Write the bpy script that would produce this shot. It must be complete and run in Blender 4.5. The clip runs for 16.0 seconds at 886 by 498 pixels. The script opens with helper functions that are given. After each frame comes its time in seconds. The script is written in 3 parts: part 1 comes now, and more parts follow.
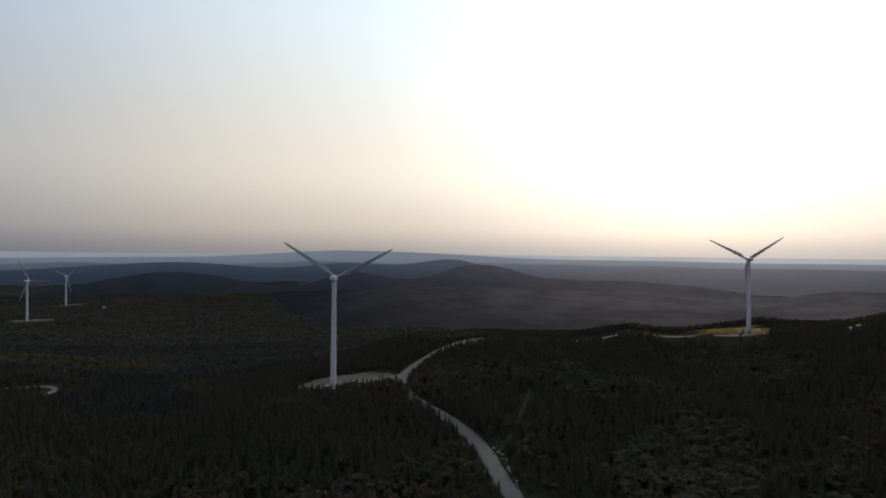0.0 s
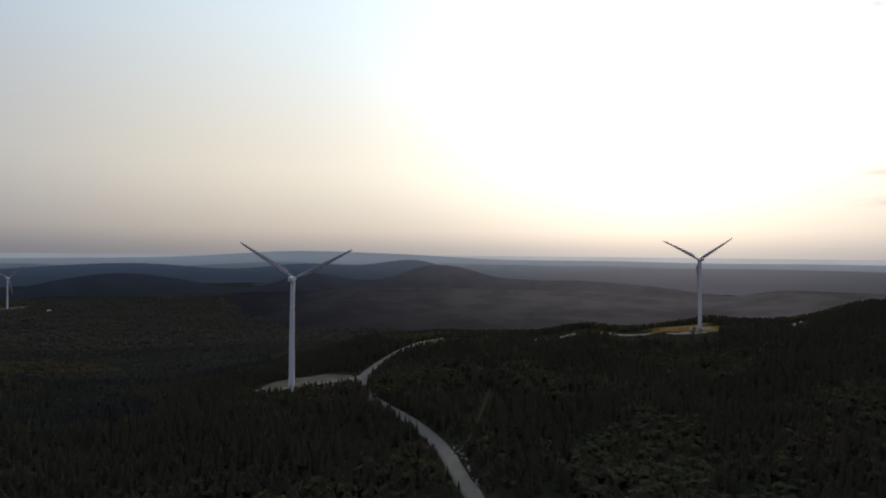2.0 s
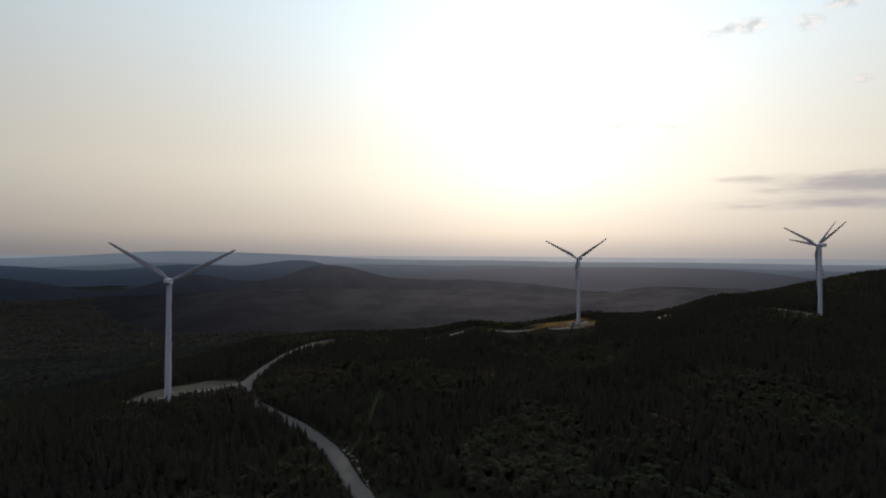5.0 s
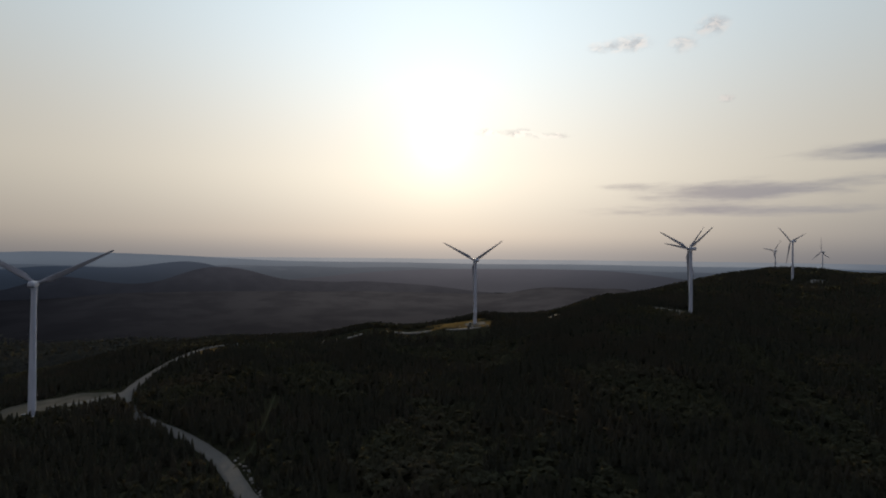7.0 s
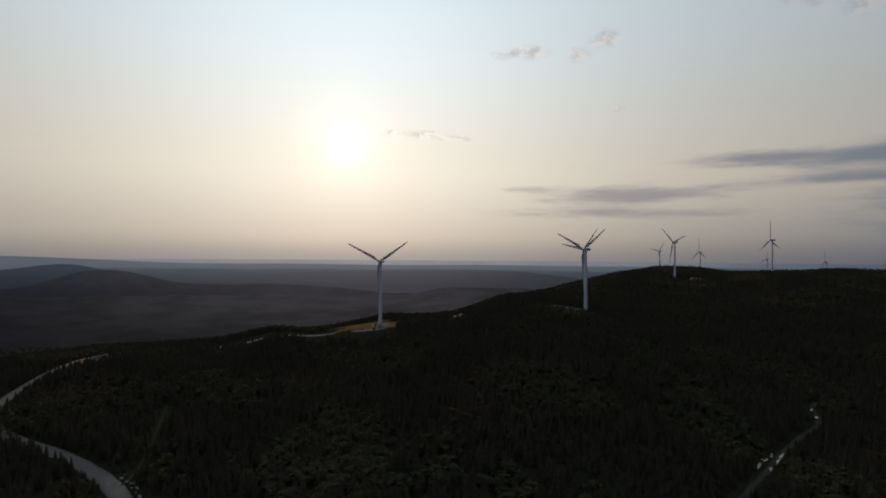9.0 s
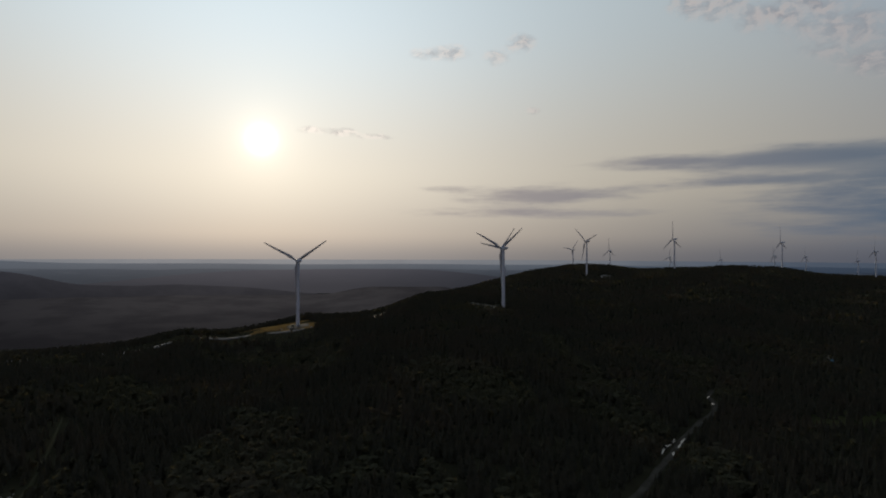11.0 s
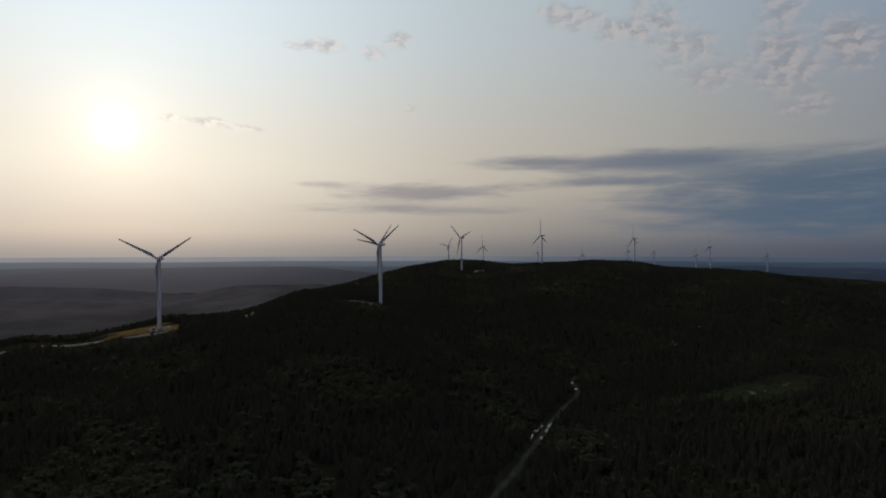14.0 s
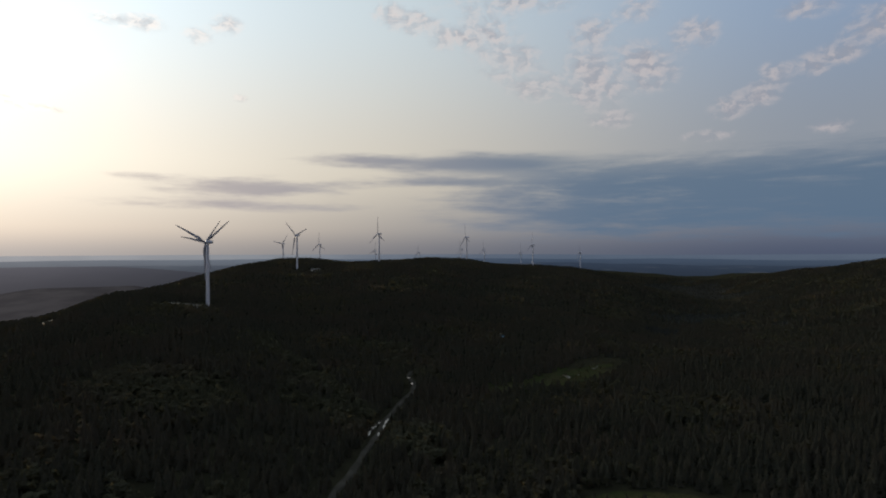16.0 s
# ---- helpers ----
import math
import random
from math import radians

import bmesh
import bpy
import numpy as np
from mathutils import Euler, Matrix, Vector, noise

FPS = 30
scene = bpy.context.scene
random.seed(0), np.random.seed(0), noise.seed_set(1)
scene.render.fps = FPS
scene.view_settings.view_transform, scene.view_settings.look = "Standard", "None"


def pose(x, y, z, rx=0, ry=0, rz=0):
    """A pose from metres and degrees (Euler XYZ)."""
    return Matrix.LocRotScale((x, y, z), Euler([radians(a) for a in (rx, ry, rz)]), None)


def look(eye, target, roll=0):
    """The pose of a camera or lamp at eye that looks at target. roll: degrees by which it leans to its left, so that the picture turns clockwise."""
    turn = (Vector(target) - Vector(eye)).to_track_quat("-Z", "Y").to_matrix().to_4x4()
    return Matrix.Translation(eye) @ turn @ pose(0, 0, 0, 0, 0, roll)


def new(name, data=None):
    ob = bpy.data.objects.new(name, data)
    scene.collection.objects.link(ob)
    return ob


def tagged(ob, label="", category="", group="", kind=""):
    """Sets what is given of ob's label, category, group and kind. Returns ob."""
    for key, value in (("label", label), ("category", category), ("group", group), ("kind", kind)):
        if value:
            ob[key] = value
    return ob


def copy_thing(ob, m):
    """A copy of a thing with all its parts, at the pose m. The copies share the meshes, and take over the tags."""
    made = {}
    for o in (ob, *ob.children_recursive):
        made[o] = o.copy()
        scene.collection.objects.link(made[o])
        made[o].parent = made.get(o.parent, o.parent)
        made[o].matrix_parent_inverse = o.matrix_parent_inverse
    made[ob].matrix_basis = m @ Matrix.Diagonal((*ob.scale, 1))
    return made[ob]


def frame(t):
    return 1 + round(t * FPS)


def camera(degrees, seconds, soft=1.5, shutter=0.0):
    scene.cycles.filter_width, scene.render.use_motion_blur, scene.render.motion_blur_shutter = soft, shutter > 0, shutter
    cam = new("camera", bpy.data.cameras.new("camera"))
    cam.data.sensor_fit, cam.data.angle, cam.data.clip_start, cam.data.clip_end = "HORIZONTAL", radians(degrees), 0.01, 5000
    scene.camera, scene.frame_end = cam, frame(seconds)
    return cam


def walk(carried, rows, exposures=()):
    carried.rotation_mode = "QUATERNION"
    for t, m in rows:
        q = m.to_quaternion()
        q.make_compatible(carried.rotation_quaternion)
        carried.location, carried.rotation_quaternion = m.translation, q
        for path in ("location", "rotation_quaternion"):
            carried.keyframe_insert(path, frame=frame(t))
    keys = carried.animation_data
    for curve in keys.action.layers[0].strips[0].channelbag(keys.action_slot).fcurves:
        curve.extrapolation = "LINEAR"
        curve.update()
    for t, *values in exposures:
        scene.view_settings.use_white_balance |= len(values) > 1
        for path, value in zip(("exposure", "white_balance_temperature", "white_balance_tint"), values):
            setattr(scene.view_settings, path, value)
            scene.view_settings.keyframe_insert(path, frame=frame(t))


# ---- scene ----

# ---- camera: a drone that hovers and pans to the right ----
EYE_Z = 101.4
cam = camera(73.96, 16.0, soft=2.0)
TURNS = (  # seconds, yaw, pitch, roll
    (0.0, -0.00, 0.14, -0.52),
    (0.5, -0.59, 0.13, -0.53),
    (1.0, -1.41, 0.16, -0.58),
    (1.5, -2.45, 0.18, -0.50),
    (2.0, -3.87, 0.22, -0.51),
    (2.5, -5.24, 0.24, -0.60),
    (3.0, -6.68, 0.23, -0.63),
    (3.5, -8.28, 0.26, -0.64),
    (4.0, -10.01, 0.24, -0.49),
    (6.5, -22.06, 0.50, -0.61),
    (7.0, -24.32, 0.54, -0.63),
    (7.5, -26.66, 0.58, -0.57),
    (8.0, -28.80, 0.68, -0.59),
    (8.5, -31.14, 0.71, -0.47),
    (9.0, -33.54, 0.71, -0.42),
    (11.5, -43.00, 0.62, -0.26),
    (12.0, -44.73, 0.58, -0.30),
    (12.5, -46.63, 0.52, -0.29),
    (13.0, -48.58, 0.48, -0.14),
    (13.5, -50.69, 0.40, -0.06),
    (14.0, -53.23, 0.32, 0.05),
    (14.5, -56.52, 0.24, 0.09),
    (15.0, -60.08, 0.19, 0.08),
    (15.5, -64.18, 0.13, 0.25),
    (16.0, -68.97, 0.10, 0.12))
EXPOSURES = ((0.0, 0.2), (4.0, 0.03), (7.0, -0.38), (9.0, -0.53), (12.5, -0.7), (14.5, -0.45), (16.0, -0.12))
walk(cam, [(t, pose(0, 0, EYE_Z, 90 + p, r, yaw)) for t, yaw, p, r in TURNS], EXPOSURES)

# ---- sky, sun ----
SUN_BEARING, SUN_UP = 24.05, 10.6
SUN_WAY = Vector((math.sin(radians(SUN_BEARING)) * math.cos(radians(SUN_UP)),
                  math.cos(radians(SUN_BEARING)) * math.cos(radians(SUN_UP)), math.sin(radians(SUN_UP))))


class Nodes:
    """Short ways to lay out shader nodes."""

    def __init__(self, tree):
        self.tree = tree
        tree.nodes.clear()

    def add(self, kind):
        return self.tree.nodes.new(kind)

    def put(self, socket, value):
        if isinstance(value, bpy.types.NodeSocket):
            self.tree.links.new(value, socket)
        else:
            socket.default_value = value

    def math(self, op, a, b=0.0, c=0.0):
        n = self.tree.nodes.new("ShaderNodeMath")
        n.operation = op
        for i, v in enumerate((a, b, c)):
            self.put(n.inputs[i], v)
        return n.outputs[0]

    def step(self, v, lo, hi, out0=0.0, out1=1.0):
        n = self.tree.nodes.new("ShaderNodeMapRange")
        n.interpolation_type = "SMOOTHSTEP"
        for i, q in enumerate((v, lo, hi, out0, out1)):
            self.put(n.inputs[i], q)
        return n.outputs[0]

    def vec(self, op, a, b=(0, 0, 0)):
        n = self.tree.nodes.new("ShaderNodeVectorMath")
        n.operation = op
        self.put(n.inputs[0], a), self.put(n.inputs[1], b)
        return n.outputs["Value"] if op in ("DOT_PRODUCT", "LENGTH") else n.outputs["Vector"]

    def xyz(self, x, y, z):
        n = self.tree.nodes.new("ShaderNodeCombineXYZ")
        for i, v in enumerate((x, y, z)):
            self.put(n.inputs[i], v)
        return n.outputs[0]

    def split(self, v):
        n = self.tree.nodes.new("ShaderNodeSeparateXYZ")
        self.put(n.inputs[0], v)
        return n.outputs

    def noise(self, v, scale, detail=4.0, rough=0.55, kind="Fac"):
        n = self.tree.nodes.new("ShaderNodeTexNoise")
        self.put(n.inputs["Vector"], v)
        self.put(n.inputs["Scale"], scale), self.put(n.inputs["Detail"], detail), self.put(n.inputs["Roughness"], rough)
        return n.outputs[kind]

    def mix(self, f, a, b, how="MIX"):
        n = self.tree.nodes.new("ShaderNodeMix")
        n.data_type, n.blend_type = "RGBA", how
        self.put(n.inputs[0], f)
        for s, v in ((n.inputs[6], a), (n.inputs[7], b)):
            self.put(s, (*v, 1) if isinstance(v, tuple) and len(v) == 3 else v)
        return n.outputs[2]


def make_sky():
    world = bpy.data.worlds.new("evening_sky")
    scene.world, world.use_nodes = world, True
    k = Nodes(world.node_tree)
    way = k.add("ShaderNodeTexCoord").outputs["Generated"]
    sky = k.add("ShaderNodeTexSky")
    sky.sky_type, sky.sun_disc = "NISHITA", False
    sky.sun_elevation, sky.sun_rotation = radians(SUN_UP), radians(SUN_BEARING)
    sky.air_density, sky.dust_density, sky.ozone_density = 1.0, 1.5, 2.0
    x, y, z = k.split(way)
    up = k.math("MULTIPLY", k.math("ARCSINE", z), 57.2958)
    bearing = k.math("MULTIPLY", k.math("ARCTAN2", x, y), 57.2958)
    apart = k.math("MULTIPLY", k.math("ARCCOSINE", k.math("MINIMUM", k.vec("DOT_PRODUCT", way, tuple(SUN_WAY)), 0.999999)), 57.2958)
    # clear air, then the dusty haze: brightest round the sun, dimmer and warmer towards the horizon
    air = k.mix(1.0, sky.outputs[0], (SKY_GAIN, SKY_GAIN, SKY_GAIN), "MULTIPLY")
    tone = k.mix(k.step(up, -1.5, 8.5), HAZE_LOW, HAZE_MID)
    tone = k.mix(k.step(up, 6, 24), tone, HAZE_HIGH)
    tone = k.mix(k.step(up, 24, 80), tone, HAZE_TOP)
    tone = k.mix(k.step(apart, 35, 80), tone, k.mix(1.0, tone, (0.45, 0.54, 0.73), "MULTIPLY"))
    tone = k.mix(k.step(apart, 92, 125), tone, (7.4, 7.4, 8.3))
    near = k.math("EXPONENT", k.math("MULTIPLY", k.math("MULTIPLY", apart, apart), -1 / 26 ** 2))
    power = k.math("ADD", 0.42, k.math("MULTIPLY", near, 0.45))
    base = k.mix(1.0, air, k.mix(1.0, tone, k.xyz(power, power, power), "MULTIPLY"), "ADD")
    sq = k.math("MULTIPLY", apart, apart)
    core = k.math("EXPONENT", k.math("MULTIPLY", sq, -1 / 1.0))
    base = k.mix(1.0, base, k.mix(core, (0.0, 0.0, 0.0), (16.0, 15.5, 14.0)), "ADD")
    soft = k.math("EXPONENT", k.math("MULTIPLY", apart, -1 / 2.3))
    base = k.mix(1.0, base, k.mix(soft, (0.0, 0.0, 0.0), (6.8, 6.2, 5.1)), "ADD")
    base = k.mix(k.step(up, -0.6, 2.3, 0.8, 0.0), base, (0.58, 0.65, 0.76), "MULTIPLY")

    base = k.mix(k.math("MULTIPLY", k.step(up, 0, 7, 0.7, 0.0), k.step(bearing, 42, 82)), base, (0.6, 0.71, 0.9), "MULTIPLY")

    # puffs: heaps of small clouds in loose rows
    flat = k.xyz(bearing, k.math("MULTIPLY", up, 1.5), 0.0)
    wob = k.noise(flat, 0.35, 3.0, 0.6, "Color")
    bent = k.vec("ADD", flat, k.vec("MULTIPLY", k.vec("SUBTRACT", wob, (0.5, 0.5, 0.5)), (2.6, 2.6, 0)))

    def blobs(rows):
        total = 0.0
        for b, e, wb, we, s in rows:
            u = k.math("MULTIPLY", k.math("SUBTRACT", bearing, b), 1 / wb)
            v = k.math("MULTIPLY", k.math("SUBTRACT", up, e), 1 / we)
            d = k.math("ADD", k.math("MULTIPLY", u, u), k.math("MULTIPLY", v, v))
            total = k.math("ADD", total, k.math("MULTIPLY", k.math("EXPONENT", k.math("MULTIPLY", d, -1.0)), s))
        return total

    field = blobs(PUFFS)
    lumps = k.noise(bent, 0.72, 6.0, 0.6)
    dens = k.math("ADD", k.math("MULTIPLY", field, 0.42), k.math("MULTIPLY", k.math("SUBTRACT", lumps, 0.5), 1.5))
    cover = k.math("MULTIPLY", k.step(dens, -0.08, 0.85), k.step(field, 0.12, 0.5))
    offset = k.vec("ADD", bent, (0.4, -0.6, 0))
    shade = k.step(k.math("SUBTRACT", k.noise(offset, 0.72, 4.0, 0.55), lumps), -0.1, 0.12)
    glow = k.math("EXPONENT", k.math("MULTIPLY", apart, -1 / 26))
    lit = k.mix(glow, (4.5, 4.2, 4.5), (19.0, 16.8, 14.8))
    dim = k.mix(glow, (3.2, 3.3, 3.9), (7.5, 6.8, 6.5))
    base = k.mix(k.math("MULTIPLY", cover, 0.85), base, k.mix(shade, lit, dim))

    # layered grey-blue bank that thickens to the right
    long_ = k.xyz(k.math("MULTIPLY", bearing, 0.13), k.math("MULTIPLY", up, 0.95), 3.0)
    streak = k.noise(long_, 1.0, 6.0, 0.62)
    bank = k.math("MULTIPLY", k.math("MULTIPLY", k.step(bearing, 61, 84), 1.35), k.math("MULTIPLY", k.step(up, -0.5, 3.6), k.step(k.math("ADD", up, k.math("MULTIPLY", k.math("SUBTRACT", streak, 0.5), 9.0)), 6.0, 10.0, 1.0, 0.0)))
    lens = blobs(STREAKS)
    d2 = k.math("ADD", k.math("MULTIPLY", k.math("ADD", bank, lens), 0.62), k.math("MULTIPLY", k.math("SUBTRACT", streak, 0.5), 1.7))
    c2 = k.math("MULTIPLY", k.step(d2, 0.02, 0.9), k.step(k.math("ADD", bank, lens), 0.05, 0.4))
    tone = k.mix(k.step(bearing, 40, 87), (4.9, 4.4, 4.4), (1.1, 1.75, 2.65))
    base = k.mix(k.math("MULTIPLY", c2, 0.9), base, tone)
    bg = k.add("ShaderNodeBackground")
    k.put(bg.inputs[0], base)
    bg.inputs[1].default_value = 0.1
    k.tree.links.new(bg.outputs[0], k.add("ShaderNodeOutputWorld").inputs[0])


SKY_GAIN = 0.03
HAZE_LOW, HAZE_MID, HAZE_HIGH, HAZE_TOP = (8.7, 7.5, 6.7), (15.0, 13.7, 11.6), (14.0, 16.0, 17.0), (9.5, 9.6, 10.2)
PUFFS = [(28.5, 11.75, 1.4, 0.35, 1.05), (31.5, 11.7, 1.3, 0.4, 1.1), (34.6, 11.35, 1.8, 0.3, 1.0), (39.6, 19.0, 1.6, 0.5, 1.1), (42.2, 19.1, 1.6, 0.7, 1.1), (46.4, 18.6, 1.2, 0.7, 1.0),
         (48.8, 19.8, 1.3, 0.8, 1.2), (50.0, 13.75, 0.7, 0.35, 1.1), (63.9, 21.8, 1.6, 1.1, 1.2), (66.6, 21.1, 1.8, 1.0, 1.2), (69.4, 19.8, 1.6, 1.0, 1.2), (72.8, 20.2, 2.4, 1.4, 1.1),
         (75.4, 17.8, 3.0, 1.8, 1.1), (78, 15.2, 2.4, 1.2, 1.0), (83.3, 19.9, 2.0, 1.1, 1.3), (82.9, 17.1, 1.8, 1.4, 1.3), (83.4, 14.7, 2.4, 1.6, 1.3), (85, 12.0, 2.0, 0.9, 1.1),
         (87.5, 17.2, 1.8, 1.4, 1.2), (88.6, 15.7, 2.2, 1.4, 1.1), (92.2, 18.7, 1.9, 1.2, 1.3), (87.5, 21.2, 1.8, 1.0, 1.1), (94.9, 12.2, 1.5, 0.9, 1.25), (97.2, 13.0, 1.6, 0.9, 1.3),
         (98.4, 14.6, 1.2, 0.9, 1.2), (101.2, 14.9, 1.2, 0.9, 1.3), (103.2, 15.5, 1.3, 0.9, 1.25), (105.6, 17.2, 2.0, 1.4, 1.3), (93.2, 10.0, 2.0, 0.5, 1.0), (102.4, 9.9, 1.6, 0.6, 1.0),
         (100.8, 19.3, 2.0, 0.9, 1.1), (76, 22.8, 6, 1.2, 1.0)]
STREAKS = [(51, 5.75, 7.5, 0.95, 1.3), (50, 4.1, 11, 0.5, 0.95), (42, 6.5, 2.6, 0.3, 0.7), (61.5, 8.6, 6, 0.55, 1.1), (72, 8.4, 9, 0.9, 1.2), (66, 6.6, 7, 0.5, 1.0)]
make_sky()

lamp = bpy.data.lights.new("sun", "SUN")
lamp.energy, lamp.angle, lamp.color = 1.2, radians(1.5), (1.0, 0.80, 0.58)
new("sun", lamp).matrix_world = look(SUN_WAY * 900, (0, 0, 0))

# ---- materials ----
def surface(name, build, rough=0.8, metal=0.0, bump=0.0, spec=0.3, leaf=0.0):
    """A Principled material; build(k, place) gives colour and, if wanted, a height for the relief."""
    m = bpy.data.materials.new(name)
    m.use_nodes = True
    k = Nodes(m.node_tree)
    place = k.add("ShaderNodeNewGeometry").outputs["Position"]
    colour, relief = build(k, place)
    p = k.add("ShaderNodeBsdfPrincipled")
    k.put(p.inputs["Base Color"], (*colour, 1) if isinstance(colour, tuple) else colour)
    k.put(p.inputs["Roughness"], rough), k.put(p.inputs["Metallic"], metal), k.put(p.inputs["Specular IOR Level"], spec)
    if bump and relief is not None:
        b = k.add("ShaderNodeBump")
        b.inputs["Strength"].default_value, b.inputs["Distance"].default_value = 1.0, bump
        k.put(b.inputs["Height"], relief)
        k.put(p.inputs["Normal"], b.outputs[0])
    shader = p.outputs[0]
    if leaf:   # leaves and needles lie mostly flat on the boughs and let some light through
        n = k.vec("MULTIPLY", k.add("ShaderNodeNewGeometry").outputs["Normal"], (0.25, 0.25, 0.25))
        k.put(p.inputs["Normal"], k.vec("NORMALIZE", k.vec("ADD", n, (0, 0, 0.75))))
        through_leaf, both = k.add("ShaderNodeBsdfTranslucent"), k.add("ShaderNodeMixShader")
        k.put(through_leaf.inputs[0], k.mix(1.0, colour, (2.8, 2.3, 1.55), "MULTIPLY"))
        both.inputs[0].default_value = leaf
        k.tree.links.new(shader, both.inputs[1])
        k.tree.links.new(through_leaf.outputs[0], both.inputs[2])
        shader = both.outputs[0]
    k.tree.links.new(shader, k.add("ShaderNodeOutputMaterial").inputs[0])
    return m


def mottled(a, b, big, small, c=None):
    def build(k, place):
        n1, n2 = k.noise(place, 1 / big, 5.0, 0.6), k.noise(place, 1 / small, 4.0, 0.65)
        col = k.mix(k.step(n1, 0.35, 0.65), a, b)
        if c:
            col = k.mix(k.step(n2, 0.5, 0.75), col, c)
        col = k.mix(k.step(n2, 0.3, 0.7, 0.0, 0.45), col, (0.35, 0.35, 0.35), "MULTIPLY")
        return col, n2
    return build


def leafage(a, b, c):
    def build(k, place):
        g = k.add("ShaderNodeNewGeometry").outputs["Random Per Island"]
        o = k.add("ShaderNodeObjectInfo").outputs["Random"]
        mixd = k.math("FRACT", k.math("ADD", g, o))
        stand = k.noise(place, 1 / 60, 3.0, 0.6)
        fine = k.noise(place, 1.3, 4.0, 0.7)
        col = k.mix(mixd, a, b)
        col = k.mix(k.step(stand, 0.42, 0.68), col, c)
        return k.mix(k.step(fine, 0.35, 0.7, 0.0, 0.3), col, (0.55, 0.55, 0.52), "MULTIPLY"), fine
    return build


YOUNG = surface("young_growth", leafage((0.064, 0.067, 0.044), (0.074, 0.075, 0.048), (0.078, 0.073, 0.052)), 0.9, spec=0.0, leaf=0.4)
SPRUCE = surface("spruce_needles", leafage((0.061, 0.063, 0.048), (0.078, 0.078, 0.058), (0.080, 0.073, 0.056)), 0.9, spec=0.0, leaf=0.4)
BROADLEAF = surface("broadleaf_foliage", leafage((0.068, 0.070, 0.047), (0.080, 0.080, 0.051), (0.087, 0.076, 0.055)), 0.9, spec=0.0, leaf=0.4)
BARK = surface("bark", mottled((0.08, 0.06, 0.045), (0.12, 0.1, 0.08), 0.8, 0.12), 0.9, bump=0.03)
def woodland_floor(k, place):
    """Moss and needles on the ridges; on lowland growth a paler, greyer colour paints in haze."""
    n1, n2 = k.noise(place, 1 / 130, 5.0, 0.6), k.noise(place, 1 / 9, 4.0, 0.65)
    x, y, z = k.split(place)
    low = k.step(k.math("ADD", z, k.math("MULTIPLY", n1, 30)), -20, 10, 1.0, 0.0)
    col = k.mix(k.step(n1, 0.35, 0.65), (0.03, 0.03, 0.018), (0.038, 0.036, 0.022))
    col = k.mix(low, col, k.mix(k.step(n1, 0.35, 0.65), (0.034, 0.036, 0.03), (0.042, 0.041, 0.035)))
    return k.mix(k.step(n2, 0.3, 0.7, 0.0, 0.4), col, (0.4, 0.4, 0.4), "MULTIPLY"), n2


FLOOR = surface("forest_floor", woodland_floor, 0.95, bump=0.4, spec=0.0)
# greyer, bluer base colour paints the valley haze onto the foliage
LOWLAND_HAZED = surface("lowland_foliage_hazed", leafage((0.051, 0.054, 0.05), (0.06, 0.062, 0.056), (0.058, 0.062, 0.051)), 0.9, spec=0.0, leaf=0.3)
GRAVEL = surface("gravel", mottled((0.165, 0.155, 0.14), (0.155, 0.146, 0.132), 5, 0.7, (0.2, 0.187, 0.17)), 0.9, bump=0.02, spec=0.05)
PAD_GRAVEL = surface("pad_gravel", mottled((0.12, 0.105, 0.082), (0.075, 0.07, 0.05), 14, 1.5, (0.155, 0.14, 0.115)), 0.9, bump=0.05, spec=0.05)
DIRT_TRACK = surface("overgrown_track", mottled((0.06, 0.056, 0.044), (0.085, 0.08, 0.064), 9, 1.2, (0.045, 0.046, 0.034)), 0.95, bump=0.05, spec=0.0)
GRASSY_TRACK = surface("grassy_track", mottled((0.05, 0.055, 0.03), (0.065, 0.06, 0.038), 9, 1.2, (0.045, 0.05, 0.027)), 0.95, bump=0.05, spec=0.0)
DRY_GRASS = surface("dry_grass", mottled((0.26, 0.16, 0.05), (0.14, 0.09, 0.036), 16, 1.6, (0.29, 0.185, 0.07)), 0.95, bump=0.2, spec=0.0)
GREEN_GRASS = surface("meadow_grass", mottled((0.036, 0.046, 0.018), (0.052, 0.05, 0.024), 14, 1.8, (0.02, 0.026, 0.012)), 0.95, bump=0.2, spec=0.0)
ROCK = surface("pale_rock", mottled((0.36, 0.33, 0.29), (0.26, 0.25, 0.23), 2.5, 0.35), 0.85, bump=0.06)
BIRCH_WOOD = surface("pale_log", mottled((0.62, 0.58, 0.5), (0.45, 0.41, 0.35), 1.2, 0.15), 0.8, bump=0.02)
def painted(a, b):
    """Even factory paint with faint weather streaks down the surface."""
    def build(k, place):
        soft = k.noise(k.vec("MULTIPLY", place, (1, 1, 0.12)), 0.7, 3.0, 0.5)
        return k.mix(k.step(soft, 0.3, 0.7), a, b), None
    return build


WHITE = surface("turbine_paint", painted((0.52, 0.53, 0.59), (0.47, 0.485, 0.54)), 0.45, spec=0.4)
BLADE = surface("blade_gelcoat", painted((0.34, 0.34, 0.37), (0.3, 0.3, 0.33)), 0.45, spec=0.4)
STEEL = surface("galvanised_steel", mottled((0.4, 0.41, 0.42), (0.32, 0.33, 0.34), 2, 0.3), 0.45, 0.8)
CONCRETE = surface("concrete", mottled((0.42, 0.41, 0.38), (0.34, 0.33, 0.31), 3, 0.4), 0.9, bump=0.02)
CABINET = surface("cabinet_green", mottled((0.05, 0.07, 0.055), (0.07, 0.085, 0.07), 2, 0.3), 0.5)
WATER = surface("puddle_water", lambda k, p: ((0.03, 0.03, 0.028), None), 0.06, spec=0.6)


